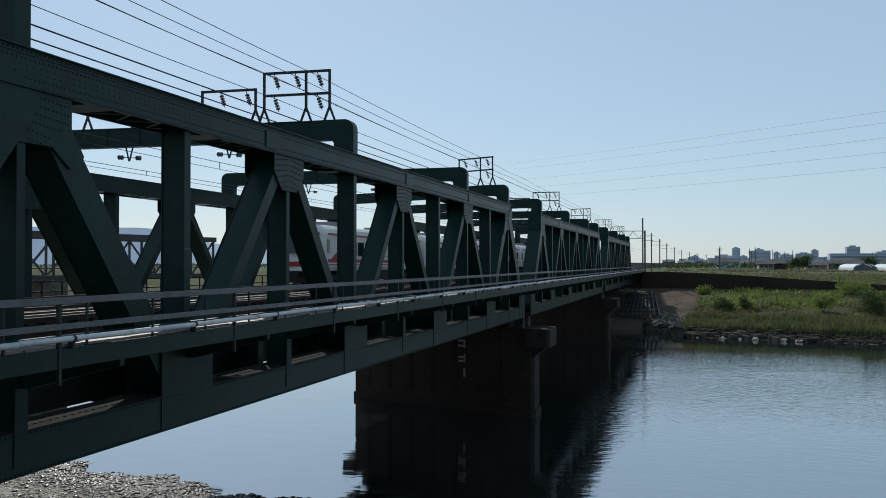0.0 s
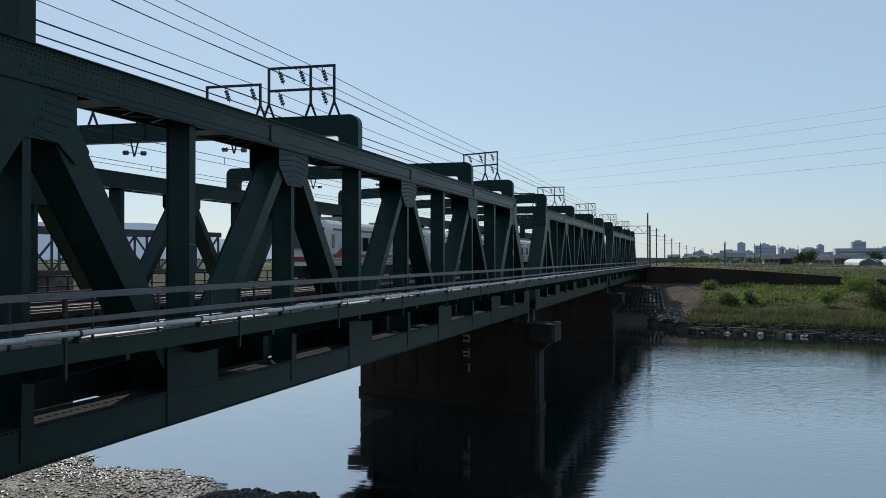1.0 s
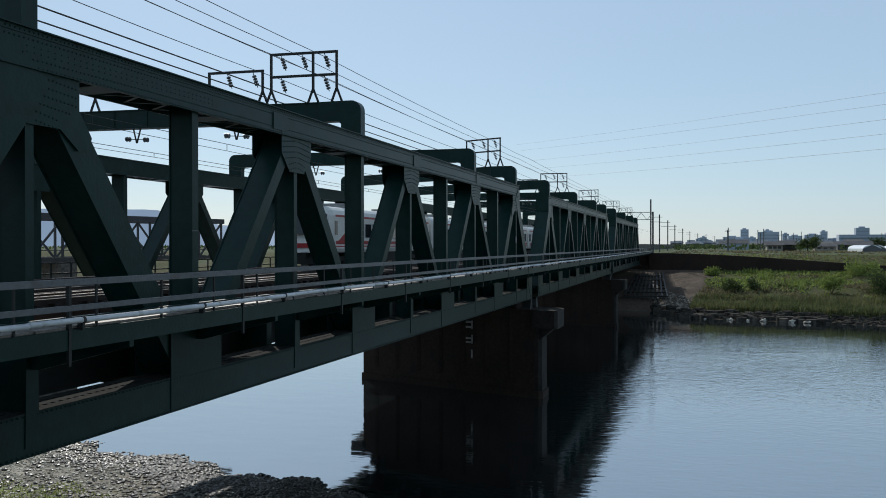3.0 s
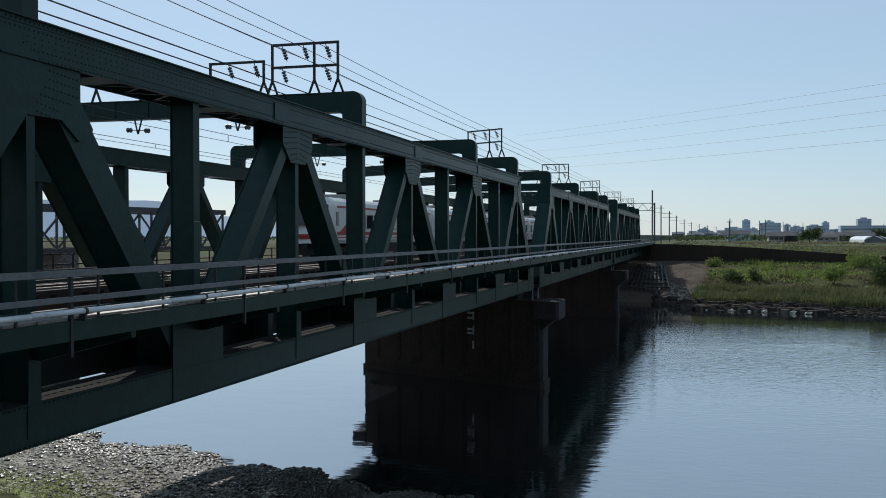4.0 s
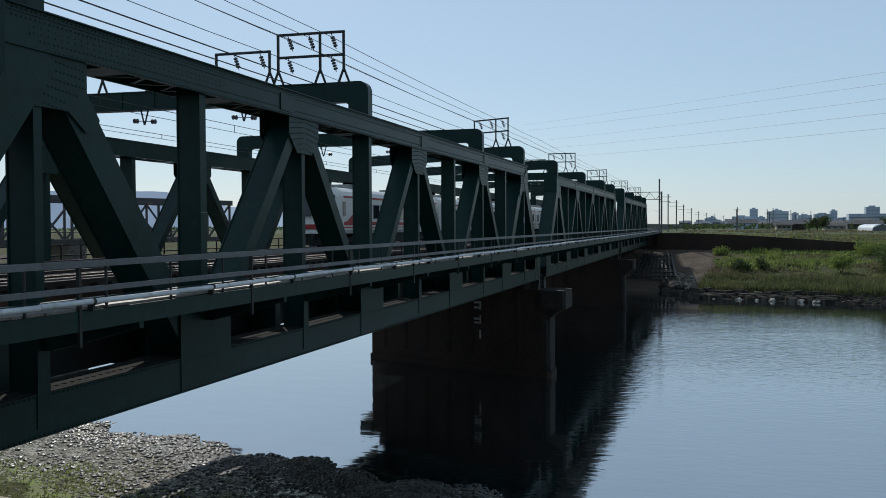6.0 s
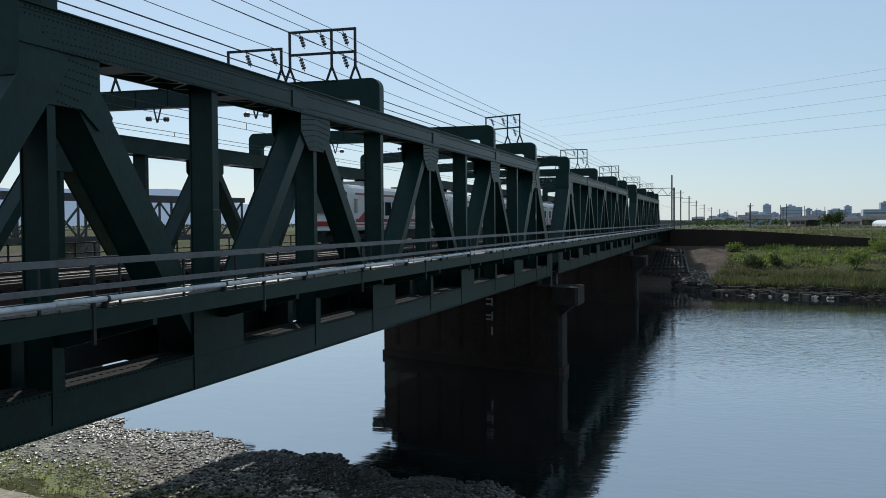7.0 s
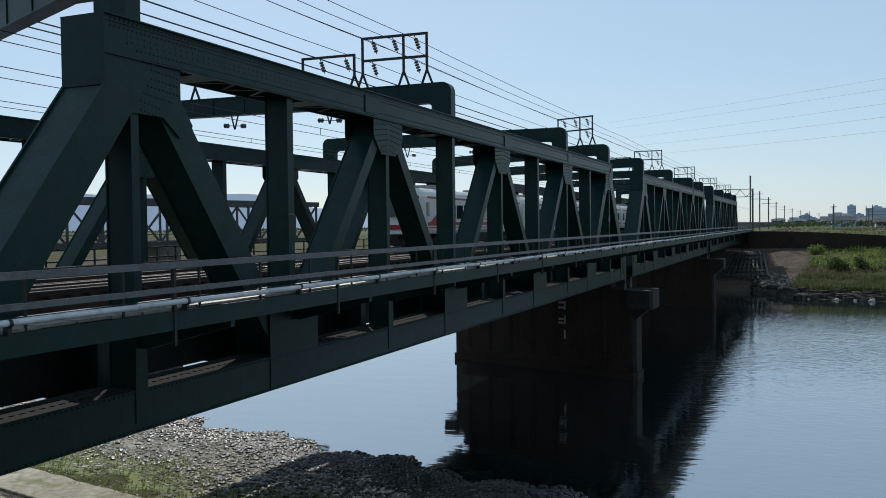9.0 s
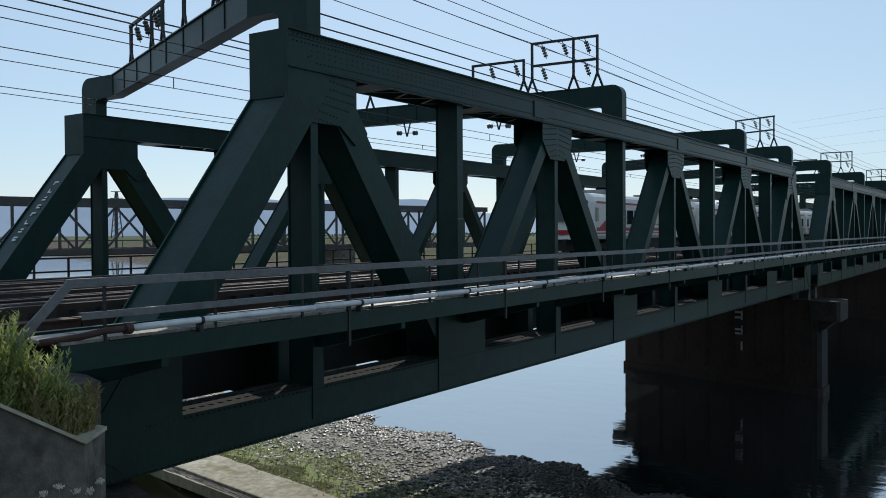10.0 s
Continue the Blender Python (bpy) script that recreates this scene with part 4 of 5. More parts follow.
for i in range(1, 96):
    if (i * 2.053 + 7.6 - 13.0) % P > 0.3:
        ob = new("baluster", small.data)
        ob.parent, ob.location = rail, (7.6 + i * 2.053, 0, 0)

far_rail = thing("railing", "dark steel railing along the far side of the tracks", "railing")
for z in (EYE - 0.92, EYE - 1.45):
    part("rail_bar", box(new_bm(), -30, 206, 31.6, 31.66, z, z + 0.07), DARK, far_rail)
part("edge_beam", box(new_bm(), -30, 206, 31.5, 31.7, EYE - 2.1, EYE - 1.75), DARK, far_rail)
far_post = part("post", box(new_bm(), -0.035, 0.035, 31.55, 31.62, EYE - 1.75, EYE - 0.86), DARK, far_rail)
far_post.location.x = -29.0
for i in range(1, 160):
    ob = new("post", far_post.data)
    ob.parent, ob.location = far_rail, (-29.0 + i * 1.45, 0, 0)

pipe = thing("cable_pipe", "pale grey cable pipe with clamps along the walkway edge", "pipe")
py, pz = WALK_Y - 0.06, EYE - 1.36
for i in range(49):
    xa = 7.95 + i * 4.0
    sag = [(xa + 4.0 * t_, py, pz + 0.012 * math.sin(i * 1.7 + t_ * 3)) for t_ in (0, 0.25, 0.5, 0.75, 0.995)]
    part("pipe_length", tube(new_bm(), sag, 0.055, 10), WHITE_PIPE, pipe, smooth=True)
    part("clamp", tube(new_bm(), [(xa + 1.3, py, pz), (xa + 1.36, py, pz)], 0.068, 10), DARK, pipe)
    part("clamp_foot", box(new_bm(), xa + 1.3, xa + 1.36, py - 0.02, WALK_Y + 0.04, WALK_Z - 0.02, pz - 0.04), DARK, pipe)
part("rusty_end", tube(new_bm(), [(6.7, py + 0.25, pz - 0.10), (7.2, py + 0.1, pz - 0.06), (7.55, py, pz), (7.95, py, pz)], 0.05, 10), RUST, pipe, "rusted bare pipe end")
part("rusty_collar", tube(new_bm(), [(7.86, py, pz), (7.97, py, pz)], 0.085, 10), RUST, pipe, "rusted pipe collar")

# ---- tracks ----
SL_V = [(-0.5, -0.5, 0), (0.5, -0.5, 0), (0.5, 0.5, 0), (-0.5, 0.5, 0), (-0.5, -0.5, 1), (0.5, -0.5, 1), (0.5, 0.5, 1), (-0.5, 0.5, 1)]
SL_F = [(3, 2, 1, 0), (4, 5, 6, 7), (0, 1, 5, 4), (1, 2, 6, 5), (2, 3, 7, 6), (3, 0, 4, 7)]
RAIL_SECTION = [(-0.06, -0.15), (0.06, -0.15), (0.06, -0.14), (0.01, -0.12), (0.01, -0.04), (0.034, -0.03), (0.034, 0), (-0.034, 0), (-0.034, -0.03), (-0.01, -0.04), (-0.01, -0.12), (-0.06, -0.14)]
rt = random.Random(8)
sleeper_mesh = bpy.data.meshes.new("sleeper")
sleeper_mesh.from_pydata([(a * 0.22, b_ * 2.6, c_ * 0.205) for a, b_, c_ in SL_V], [], SL_F)
sleeper_mesh.materials.append(WOOD)
for y in TRACKS:
    ob = thing("railway_track", "railway track with brown rails on dark timber sleepers", "track", "tracks on the bridge")
    for s in (-0.5335, 0.5335):
        part("rail", along(new_bm(), [(y + s + q, RAIL_TOP + z) for q, z in RAIL_SECTION], -60, 330), RAIL, ob)
        part("guard_rail", along(new_bm(), [(y + s * 0.72 + q, RAIL_TOP + z) for q, z in RAIL_SECTION], 2, 206), RUST, ob)
    for s in (-1.15, 1.15):
        part("guard_timber", box(new_bm(), 2, 206, y + s - 0.09, y + s + 0.09, RAIL_TOP - 0.149, RAIL_TOP - 0.02), WOOD, ob)
    rows = [(i * 0.62, y, RAIL_TOP - 0.36, rt.uniform(-0.01, 0.01), 0.22, 2.6, 0.205, 0) for i in range(-80, 420) if not 3 <= i < 93]
    swarm("sleepers_beyond", SL_V, SL_F, rows, WOOD, ob)
    for i in range(3, 93):
        tie = new("sleeper", sleeper_mesh)
        tie.parent, tie.location, tie.rotation_euler.z = ob, (i * 0.62, y, RAIL_TOP - 0.36), rt.uniform(-0.01, 0.01)
# low cable trough and inner guard rail between the near truss and the first track
tr = thing("cable_trough", "dark red cable trough with slotted covers beside the track", "trough")
for i in range(64):
    xa = 4 + i * 3.1
    part("trough_length", box(new_bm(), xa, xa + 3.06, 15.42, 15.82, DECK - 0.36, DECK - 0.06), RUST, tr)
    part("cover", box(new_bm(), xa + 0.02, xa + 3.02, 15.39, 15.85, DECK - 0.055, DECK - 0.02), RUST, tr)
# the deck of the approach behind the abutment
ap = thing("approach_deck", "dark ballasted approach deck behind the abutment", "deck", kind="structure")
part("slab", prism(new_bm(), [(-60, 15.8, DECK - 0.5), (9.0, 15.8, DECK - 0.5), (13.4, 29.8, DECK - 0.5), (-60, 29.8, DECK - 0.5)], (0, 0, 0.14)), DARK, ap)

# ---- gantries and wires ----
def insulator(x, y, z, parent, lean=0.0, n_=4):
    bm = new_bm()
    tube(bm, [(x, y, z), (x + 0.02, y + lean * 0.62, z - 0.66)], 0.02, 6)
    for i in range(n_):
        t_ = 0.16 + i * 0.115
        tube(bm, [(x + 0.02 * t_, y + lean * t_, z - t_), (x + 0.02 * t_, y + lean * (t_ + 0.05), z - t_ - 0.05)], 0.095, 8)
    part("insulator", bm, CERAMIC, parent, "dark ribbed insulator")


def gantry(x, ys, top, mid, hang, slope, name="wire_gantry"):
    """A steel frame on a portal that carries feeder wires. slope: x per metre of y along the beam."""
    ob = thing(name, "dark steel wire gantry with insulators on the bridge portal", "gantry", "wire gantries")
    y0 = ys[-1]
    for y in ys:
        xx = x + (y - y0) * slope
        part("post", box(new_bm(), xx - 0.045, xx + 0.045, y - 0.045, y + 0.045, P_TOP + 0.45, top), DARK, ob)
        for q in (-0.24, 0.24):
            part("foot", bar(new_bm(), (xx + q * slope, y + q, P_TOP), (xx, y, P_TOP + 0.62), 0.07, 0.08), DARK, ob)
    for z in (top, mid):
        if z:
            part("crossbar", bar(new_bm(), (x + (ys[0] - y0) * slope, ys[0] - 0.05, z), (x, ys[-1] + 0.05, z), 0.09, 0.10), DARK, ob)
    for y, z in hang:
        insulator(x + (y - y0) * slope, y, z - 0.04, ob, -0.35)
    return ob


BIG = ((14.6, 15.65, 17.55), EYE + 8.1, EYE + 7.15, ((15.15, EYE + 8.1), (16.15, EYE + 8.1), (17.1, EYE + 8.1), (15.15, EYE + 7.15), (17.1, EYE + 7.15)))
LITTLE = ((17.95, 20.45), EYE + 7.45, None, ((18.4, EYE + 7.45), (19.6, EYE + 7.45)))
FARTHER = ((22.5, 23.66, 26.1), EYE + 7.35, None, ((23.0, EYE + 7.35), (23.4, EYE + 7.35), (24.5, EYE + 7.35), (25.5, EYE + 7.35)))
for j in range(3):
    x0 = j * PITCH
    for kk, sl in ((1, None), (4, -0.05), (9, None)):
        if kk == 1 and j:
            continue
        slope = sl if sl is not None else (SKEW + 0.0) / (SPREAD + CHORD_Y - 3.72)
        for ys, top, mid, hang in (BIG, LITTLE, FARTHER) if kk != 9 else (BIG,):
            xb = node(kk) + x0 + (ys[-1] - (NEAR + 1.86)) * slope
            gantry(xb, ys, top, mid, hang, slope)


def wire(y0, z0, y1, z1, x0, x1, r, label, sag=0.0):
    pts = []
    for i in range(25):
        t_ = i / 24
        pts.append((x0 + (x1 - x0) * t_, y0 + (y1 - y0) * t_, z0 + (z1 - z0) * t_ - sag * 4 * t_ * (1 - t_)))
    ob = part("overhead_wire", tube(new_bm(), pts, r, 5), DARK)
    return tagged(ob, label, "wire", "overhead wires")


for y, z in ((15.2, EYE + 7.94), (16.2, EYE + 7.97), (17.0, EYE + 7.9), (15.15, EYE + 7.05), (17.0, EYE + 7.0)):
    xs = [-45] + [node(q) + j * PITCH for j in range(3) for q in (1, 4, 9)] + [240]
    pts = []
    for a, b_ in zip(xs, xs[1:]):
        for i in range(6):
            t_ = i / 6
            pts.append((a + (b_ - a) * t_, y, z - 4 * t_ * (1 - t_) * 0.08))
    tagged(part("feeder_wire", tube(new_bm(), pts, 0.014, 5), DARK), "thin dark feeder wire hung from the gantries", "wire", "overhead wires")
for y in (18.4, 19.6, 23.45, 24.3):
    wire(y, EYE + 6.94, y, EYE + 6.94, -45, 240, 0.028, "black feeder cable above the tracks")
for y, zm, zc in ((TRACKS[0], 4.70, 4.46), (TRACKS[1], 4.74, 4.42), (TRACKS[2], 4.45, 4.25)):
    wire(y, EYE + zc, y, EYE + zc, -45, 330, 0.012, "thin contact wire above the track")
    wire(y, EYE + zm, y, EYE + zm, -45, 330, 0.014, "messenger wire above the track")
    ob = thing("wire_dropper", "short dropper between messenger and contact wire", "dropper")
    for i in range(24):
        part("dropper", tube(new_bm(), [(-20 + i * 9.3, y, EYE + zm), (-20 + i * 9.3, y, EYE + zc)], 0.016, 5), DARK, ob)
# hangers under the portals
for j in range(3):
    for kk, xs in ((4, -0.8 / 15), (7, -0.8 / 15)):
        for y in (19.1, 23.9):
            xx = node(kk) + j * PITCH + (y - NEAR) * xs
            ob = thing("wire_hanger", "dark steel wire hanger with insulators under the portal", "hanger", "wire hangers")
            part("arm", bar(new_bm(), (xx, y - 0.18, P_LOW), (xx, y, P_LOW - 0.62), 0.05, 0.05), DARK, ob)
            part("arm", bar(new_bm(), (xx, y + 0.18, P_LOW), (xx, y + 0.02, P_LOW - 0.62), 0.05, 0.05), DARK, ob)
            bm = new_bm()
            tube(bm, [(xx, y - 0.62, P_LOW - 0.5), (xx, y + 0.62, P_LOW - 0.42)], 0.018, 6)
            for q in (-0.55, -0.42, 0.36, 0.5):
                tube(bm, [(xx, y + q, P_LOW - 0.46 + q * 0.06), (xx, y + q + 0.05, P_LOW - 0.46 + q * 0.06)], 0.11, 8)
            part("insulator", bm, CERAMIC, ob, "dark ribbed insulator")

# ---- train ----
TRAIN_WHITE = material("cream_train_paint", (0.66, 0.65, 0.62), (0.74, 0.73, 0.70), 0.3, 0, 2, 0.3, 0.03, 10)
TRAIN_RED = material("red_train_paint", (0.34, 0.025, 0.03), (0.42, 0.035, 0.04), 0.3, 0, 2, 0.3, 0.03, 10)
TRAIN_GREY = material("grey_roof", (0.22, 0.22, 0.22), (0.32, 0.32, 0.31), 0.6, 0, 3, 0.5)
GLASS = bpy.data.materials.new("dark_window_glass")
GLASS.use_nodes = True
gb = GLASS.node_tree.nodes["Principled BSDF"]
gb.inputs["Base Color"].default_value, gb.inputs["Roughness"].default_value = (0.02, 0.024, 0.028, 1), 0.06
LAMP = bpy.data.materials.new("headlight_glow")
LAMP.use_nodes = True
lb_ = LAMP.node_tree.nodes["Principled BSDF"]
lb_.inputs["Emission Color"].default_value, lb_.inputs["Emission Strength"].default_value = (1, 0.9, 0.7, 1), 0.5

TY, TZ, TX = TRACKS[1], RAIL_TOP, 44.0
HALF, CAR = 1.36, 18.6


def car_section(inset=0.0):
    w = HALF - inset
    return [(-w + 0.10, 0.95), (w - 0.10, 0.95), (w, 1.15), (w, 2.9)] + [(w - 0.5 + 0.5 * math.cos(radians(a)), 2.95 + 0.62 * math.sin(radians(a))) for a in (10, 40, 65, 85)] + [(-w + 0.5 - 0.5 * math.cos(radians(a)), 2.95 + 0.62 * math.sin(radians(a))) for a in (85, 65, 40, 10)] + [(-w, 2.9), (-w, 1.15)]


def car(x0, cab):
    ob = thing("train_car", "cream and red railway car crossing the bridge" if not cab else "leading cream and red railway car with dark sloping windscreen", "train", "cars of the train")
    body = along(new_bm(), [(TY + q, TZ + z) for q, z in car_section()], x0 + (0.95 if cab else 0), x0 + CAR)
    body = part("body", body, TRAIN_WHITE, ob)
    if cab:
        bm = new_bm()
        a = [bm.verts.new((x0 + 0.948, TY + q, TZ + z)) for q, z in car_section()]
        b_ = [bm.verts.new((x0 + (0.12 if z < 1.9 else 0.12 + (z - 1.9) * 0.42), TY + q * 0.93, TZ + (z if z < 3.3 else 3.3 + (z - 3.3) * 0.5))) for q, z in car_section()]
        for i in range(len(a)):
            j = (i + 1) % len(a)
            bm.faces.new((a[i], a[j], b_[j], b_[i]))
        bm.faces.new(b_)
        bm.faces.new(a)
        part("nose", bm, TRAIN_WHITE, ob)
        bm = new_bm()
        out = [(-1.13, 2.0), (1.13, 2.0), (1.10, 3.1), (0.7, 3.34), (-0.7, 3.34), (-1.10, 3.1)]
        prism(bm, [(x0 + 0.08 + (z - 1.9) * 0.42, TY + q, TZ + z) for q, z in out], (0.06, 0, 0.0))
        part("windscreen", bm, GLASS, ob, "dark tinted windscreen")
        part("front_band", box(new_bm(), x0 + 0.09, x0 + 0.13, TY - 1.22, TY + 1.22, TZ + 1.22, TZ + 1.48), TRAIN_RED, ob, "red band")
        part("skirt", box(new_bm(), x0 + 0.3, x0 + 0.9, TY - 1.2, TY + 1.2, TZ + 0.3, TZ + 0.95), DARK, ob)
        part("coupler", box(new_bm(), x0 - 0.15, x0 + 0.4, TY - 0.14, TY + 0.14, TZ + 0.72, TZ + 0.96), DARK, ob)
        for s in (-0.85, 0.85):
            part("headlight", tube(new_bm(), [(x0 + 0.02, TY + s, TZ + 1.66), (x0 + 0.13, TY + s, TZ + 1.66)], 0.10, 10), LAMP, ob, "lit round headlight")
    for side in (-1, 1):
        yy = TY + side * (HALF + 0.004)
        y0, y1 = min(yy, yy - side * 0.02), max(yy, yy - side * 0.02)
        for z0, z1 in ((1.42, 1.62), (1.26, 1.33), (2.98, 3.10)):
            part("stripe", box(new_bm(), x0 + 1.2, x0 + CAR - 0.05, y0 + (0.0 if z0 < 2.9 else -side * 0.0), y1, TZ + z0, TZ + z1), TRAIN_RED, ob, "red stripe")
        if cab:
            part("cab_window", box(new_bm(), x0 + 1.05, x0 + 1.5, y0, y1, TZ + 1.95, TZ + 2.75), GLASS, ob)
            bm = prism(new_bm(), [(x0 + 1.6, y0, TZ + 1.62), (x0 + 2.9, y0, TZ + 1.62), (x0 + 2.9, y0, TZ + 2.25)], (0, 0.02, 0))
            part("stripe", bm, TRAIN_RED, ob, "red slanting stripe")
        for d in (3.4, 9.2, 15.0):
            part("door", box(new_bm(), x0 + d - 0.68, x0 + d + 0.68, y0 - 0.006, y1 + 0.006, TZ + 1.0, TZ + 2.92), TRAIN_WHITE, ob)
            for e in (-0.62, 0.06):
                part("door_window", box(new_bm(), x0 + d + e, x0 + d + e + 0.54, y0 - 0.012, y1 + 0.012, TZ + 1.85, TZ + 2.72), GLASS, ob)
        for d in (5.0, 6.2, 7.4, 10.8, 12.0, 13.2, 16.7, 17.6) + (() if cab else (1.3,)):
            wv = 0.98 if d < 16 else 0.7
            part("window_frame", box(new_bm(), x0 + d - wv / 2 - 0.04, x0 + d + wv / 2 + 0.04, y0 - 0.004, y1 + 0.004, TZ + 1.80, TZ + 2.68), TRAIN_GREY, ob)
            part("window", box(new_bm(), x0 + d - wv / 2, x0 + d + wv / 2, y0 - 0.010, y1 + 0.010, TZ + 1.84, TZ + 2.64), GLASS, ob)
    for d in (3.2, 15.2):
        bogie = part("bogie", box(new_bm(), x0 + d - 1.5, x0 + d + 1.5, TY - 0.95, TY + 0.95, TZ + 0.42, TZ + 0.72), DARK, ob)
        for e in (-1.05, 1.05):
            for s in (-0.56, 0.56):
                part("wheel", tube(new_bm(), [(x0 + d + e, TY + s - 0.06, TZ + 0.43), (x0 + d + e, TY + s + 0.06, TZ + 0.43)], 0.43, 14), DARK, bogie)
    part("underframe_box", box(new_bm(), x0 + 5.6, x0 + 12.6, TY - 1.15, TY + 1.15, TZ + 0.32, TZ + 0.949), DARK, ob)
    for d in (4.8, 13.4):
        part("roof_unit", box(new_bm(), x0 + d - 1.3, x0 + d + 1.3, TY - 0.75, TY + 0.75, TZ + 3.52, TZ + 3.86), TRAIN_GREY, ob)
    part("gangway", box(new_bm(), x0 + CAR, x0 + CAR + 0.62, TY - 0.5, TY + 0.5, TZ + 1.0, TZ + 2.95), DARK, ob)
    return ob


lead = car(TX, True)
second = car(TX + CAR + 0.6, False)
for i in (2, 3):
    copy_thing(second, pose((i - 1) * (CAR + 0.6), 0, 0))

# ---- a second truss bridge farther upstream ----
FAR_PAINT = material("faded_brown_paint", (0.035, 0.036, 0.036), (0.06, 0.06, 0.058), 0.7, 0, 2, 0.2, 0.2, 5)
ox, oy, dirx, diry = 5.5, 63.0, 0.978, -0.21
fb = thing("distant_truss_bridge", "low brown steel truss bridge beside the railway bridge", "bridge")


def fpt(u, z, s=0.0):
    return (ox + dirx * u + 0.21 * s, oy + diry * u + 0.978 * s, z)


FT, FL, FP = EYE + 2.68, EYE - 1.16, 3.13
for s in (0, 5.1):
    part("top_chord", bar(new_bm(), fpt(-40, FT - 0.22, s), fpt(75, FT - 0.22, s), 0.3, 0.5), FAR_PAINT, fb)
    part("bottom_chord", bar(new_bm(), fpt(-42, FL, s), fpt(76, FL, s), 0.3, 0.42), FAR_PAINT, fb)
    for i in range(37):
        u = -38 + i * FP
        part("vertical", bar(new_bm(), fpt(u, FL, s), fpt(u, FT - 0.22, s), 0.17, 0.17, (dirx, diry, 0)), FAR_PAINT, fb)
        if i < 36:
            a, b_ = ((u, FL), (u + FP, FT - 0.4)) if i % 2 else ((u, FT - 0.4), (u + FP, FL))
            part("diagonal", bar(new_bm(), fpt(a[0], a[1], s), fpt(b_[0], b_[1], s), 0.15, 0.15, (0.21, 0.978, 0)), FAR_PAINT, fb)
part("deck_slab", bar(new_bm(), fpt(-42, FL - 0.15, 2.55), fpt(76, FL - 0.15, 2.55), 4.8, 0.25), FAR_PAINT, fb)
part("hand_rail", bar(new_bm(), fpt(-42, FL + 0.8, -0.8), fpt(76, FL + 0.8, -0.8), 0.06, 0.08), FAR_PAINT, fb)
for i in range(60):
    part("rail_post", bar(new_bm(), fpt(-41 + i * 1.95, FL, -0.8), fpt(-41 + i * 1.95, FL + 0.8, -0.8), 0.04, 0.04, (dirx, diry, 0)), FAR_PAINT, fb)
for u in (-20, 18, 56):
    part("pier", bar(new_bm(), fpt(u, -3, 2.55), fpt(u, FL - 0.28, 2.55), 1.6, 6.4, (0.21, 0.978, 0)), CONCRETE, fb)

# ---- the railway and plain beyond the bridge ----
POLE = material("weathered_pole", (0.06, 0.058, 0.056), (0.11, 0.107, 0.10), 0.8, 0, 3, 0.5)
poles = ((206, 11.4, 10.6), (262, 12.0, 9.0), (326, 12.0, 9.0), (398, 11.6, 9.0), (492, 10.2, 9.0), (598, 7.8, 9.0), (690, 3.2, 9.0), (770, -3.2, 9.0), (900, -12, 9.0), (1010, -24, 9.0), (1120, -38, 9.0))
for x, y, h_ in poles:
    ob = thing("catenary_pole", "grey catenary pole with cross arms beside the railway", "pole", "poles beside the railway")
    z = 10.0
    part("shaft", tube(new_bm(), [(x, y, z), (x, y, EYE + h_)], 0.17 if x < 300 else 0.2, 8), POLE, ob)
    if x < 210:
        continue
    part("cross_arm", bar(new_bm(), (x, y - 0.9, EYE + h_ - 0.8), (x, y + 2.6, EYE + h_ - 0.8), 0.12, 0.12), DARK, ob)
    part("cross_arm", bar(new_bm(), (x, y - 0.6, EYE + h_ - 2.2), (x, y + 2.4, EYE + h_ - 2.2), 0.12, 0.12), DARK, ob)
for i in range(21):
    x, y = 290 + i * 26, -8 - i * 4.8 + 5 * math.sin(i * 2.1)
    ob = thing("utility_pole", "thin utility pole on the plain", "pole", "utility poles")
    part("shaft", tube(new_bm(), [(x, y, 10), (x, y, EYE + 5.5 + 1.6 * math.sin(i * 3.3))], 0.15, 6), POLE, ob)
    part("cross_arm", bar(new_bm(), (x, y - 0.9, EYE + 4.7), (x, y + 0.9, EYE + 4.7), 0.1, 0.1), POLE, ob)

lg = thing("catenary_gantry", "grey lattice catenary gantry across the tracks", "gantry")
for y in (11.6, 31.5):
    part("mast", box(new_bm(), 218.8, 219.2, y - 0.2, y + 0.2, 10, EYE + 8.2), POLE, lg)
for z in (EYE + 6.2, EYE + 8.0):
    part("boom", box(new_bm(), 218.9, 219.1, 11.4, 31.7, z, z + 0.14), POLE, lg)
for i in range(14):
    a, b_ = 11.6 + i * 1.42, 13.02 + i * 1.42
    part("brace", bar(new_bm(), (219, a, EYE + (6.2 if i % 2 else 8.0)), (219, b_, EYE + (8.0 if i % 2 else 6.2)), 0.1, 0.1), POLE, lg)
bank = thing("railway_embankment", "low grey railway viaduct wall across the plain", "embankment", kind="structure")
part("wall", prism(new_bm(), [(330, 24, 10), (560, 19, 10), (900, -2, 10), (900, 4, 10), (560, 26, 10), (330, 31, 10)], (0, 0, 2.6)), CONCRETE, bank)

TILE = material("grey_roof_tile", (0.07, 0.07, 0.075), (0.13, 0.13, 0.135), 0.9, 0, 3, 0.3, spec=0.1)
# distance haze is mixed into these pale blue-grey roof, wall and window colours
HAZE_ROOF = material("hazed_grey_roof", (0.12, 0.135, 0.16), (0.18, 0.20, 0.23), 0.95, 0, 0.05, 0.01, 0, spec=0.05)
HAZE_WALL = material("hazed_pale_wall", (0.36, 0.41, 0.48), (0.44, 0.49, 0.56), 0.9, 0, 0.05, 0.01, 0)
HAZE_DARK = material("hazed_blue_wall", (0.30, 0.355, 0.43), (0.37, 0.425, 0.50), 0.9, 0, 0.05, 0.01, 0)
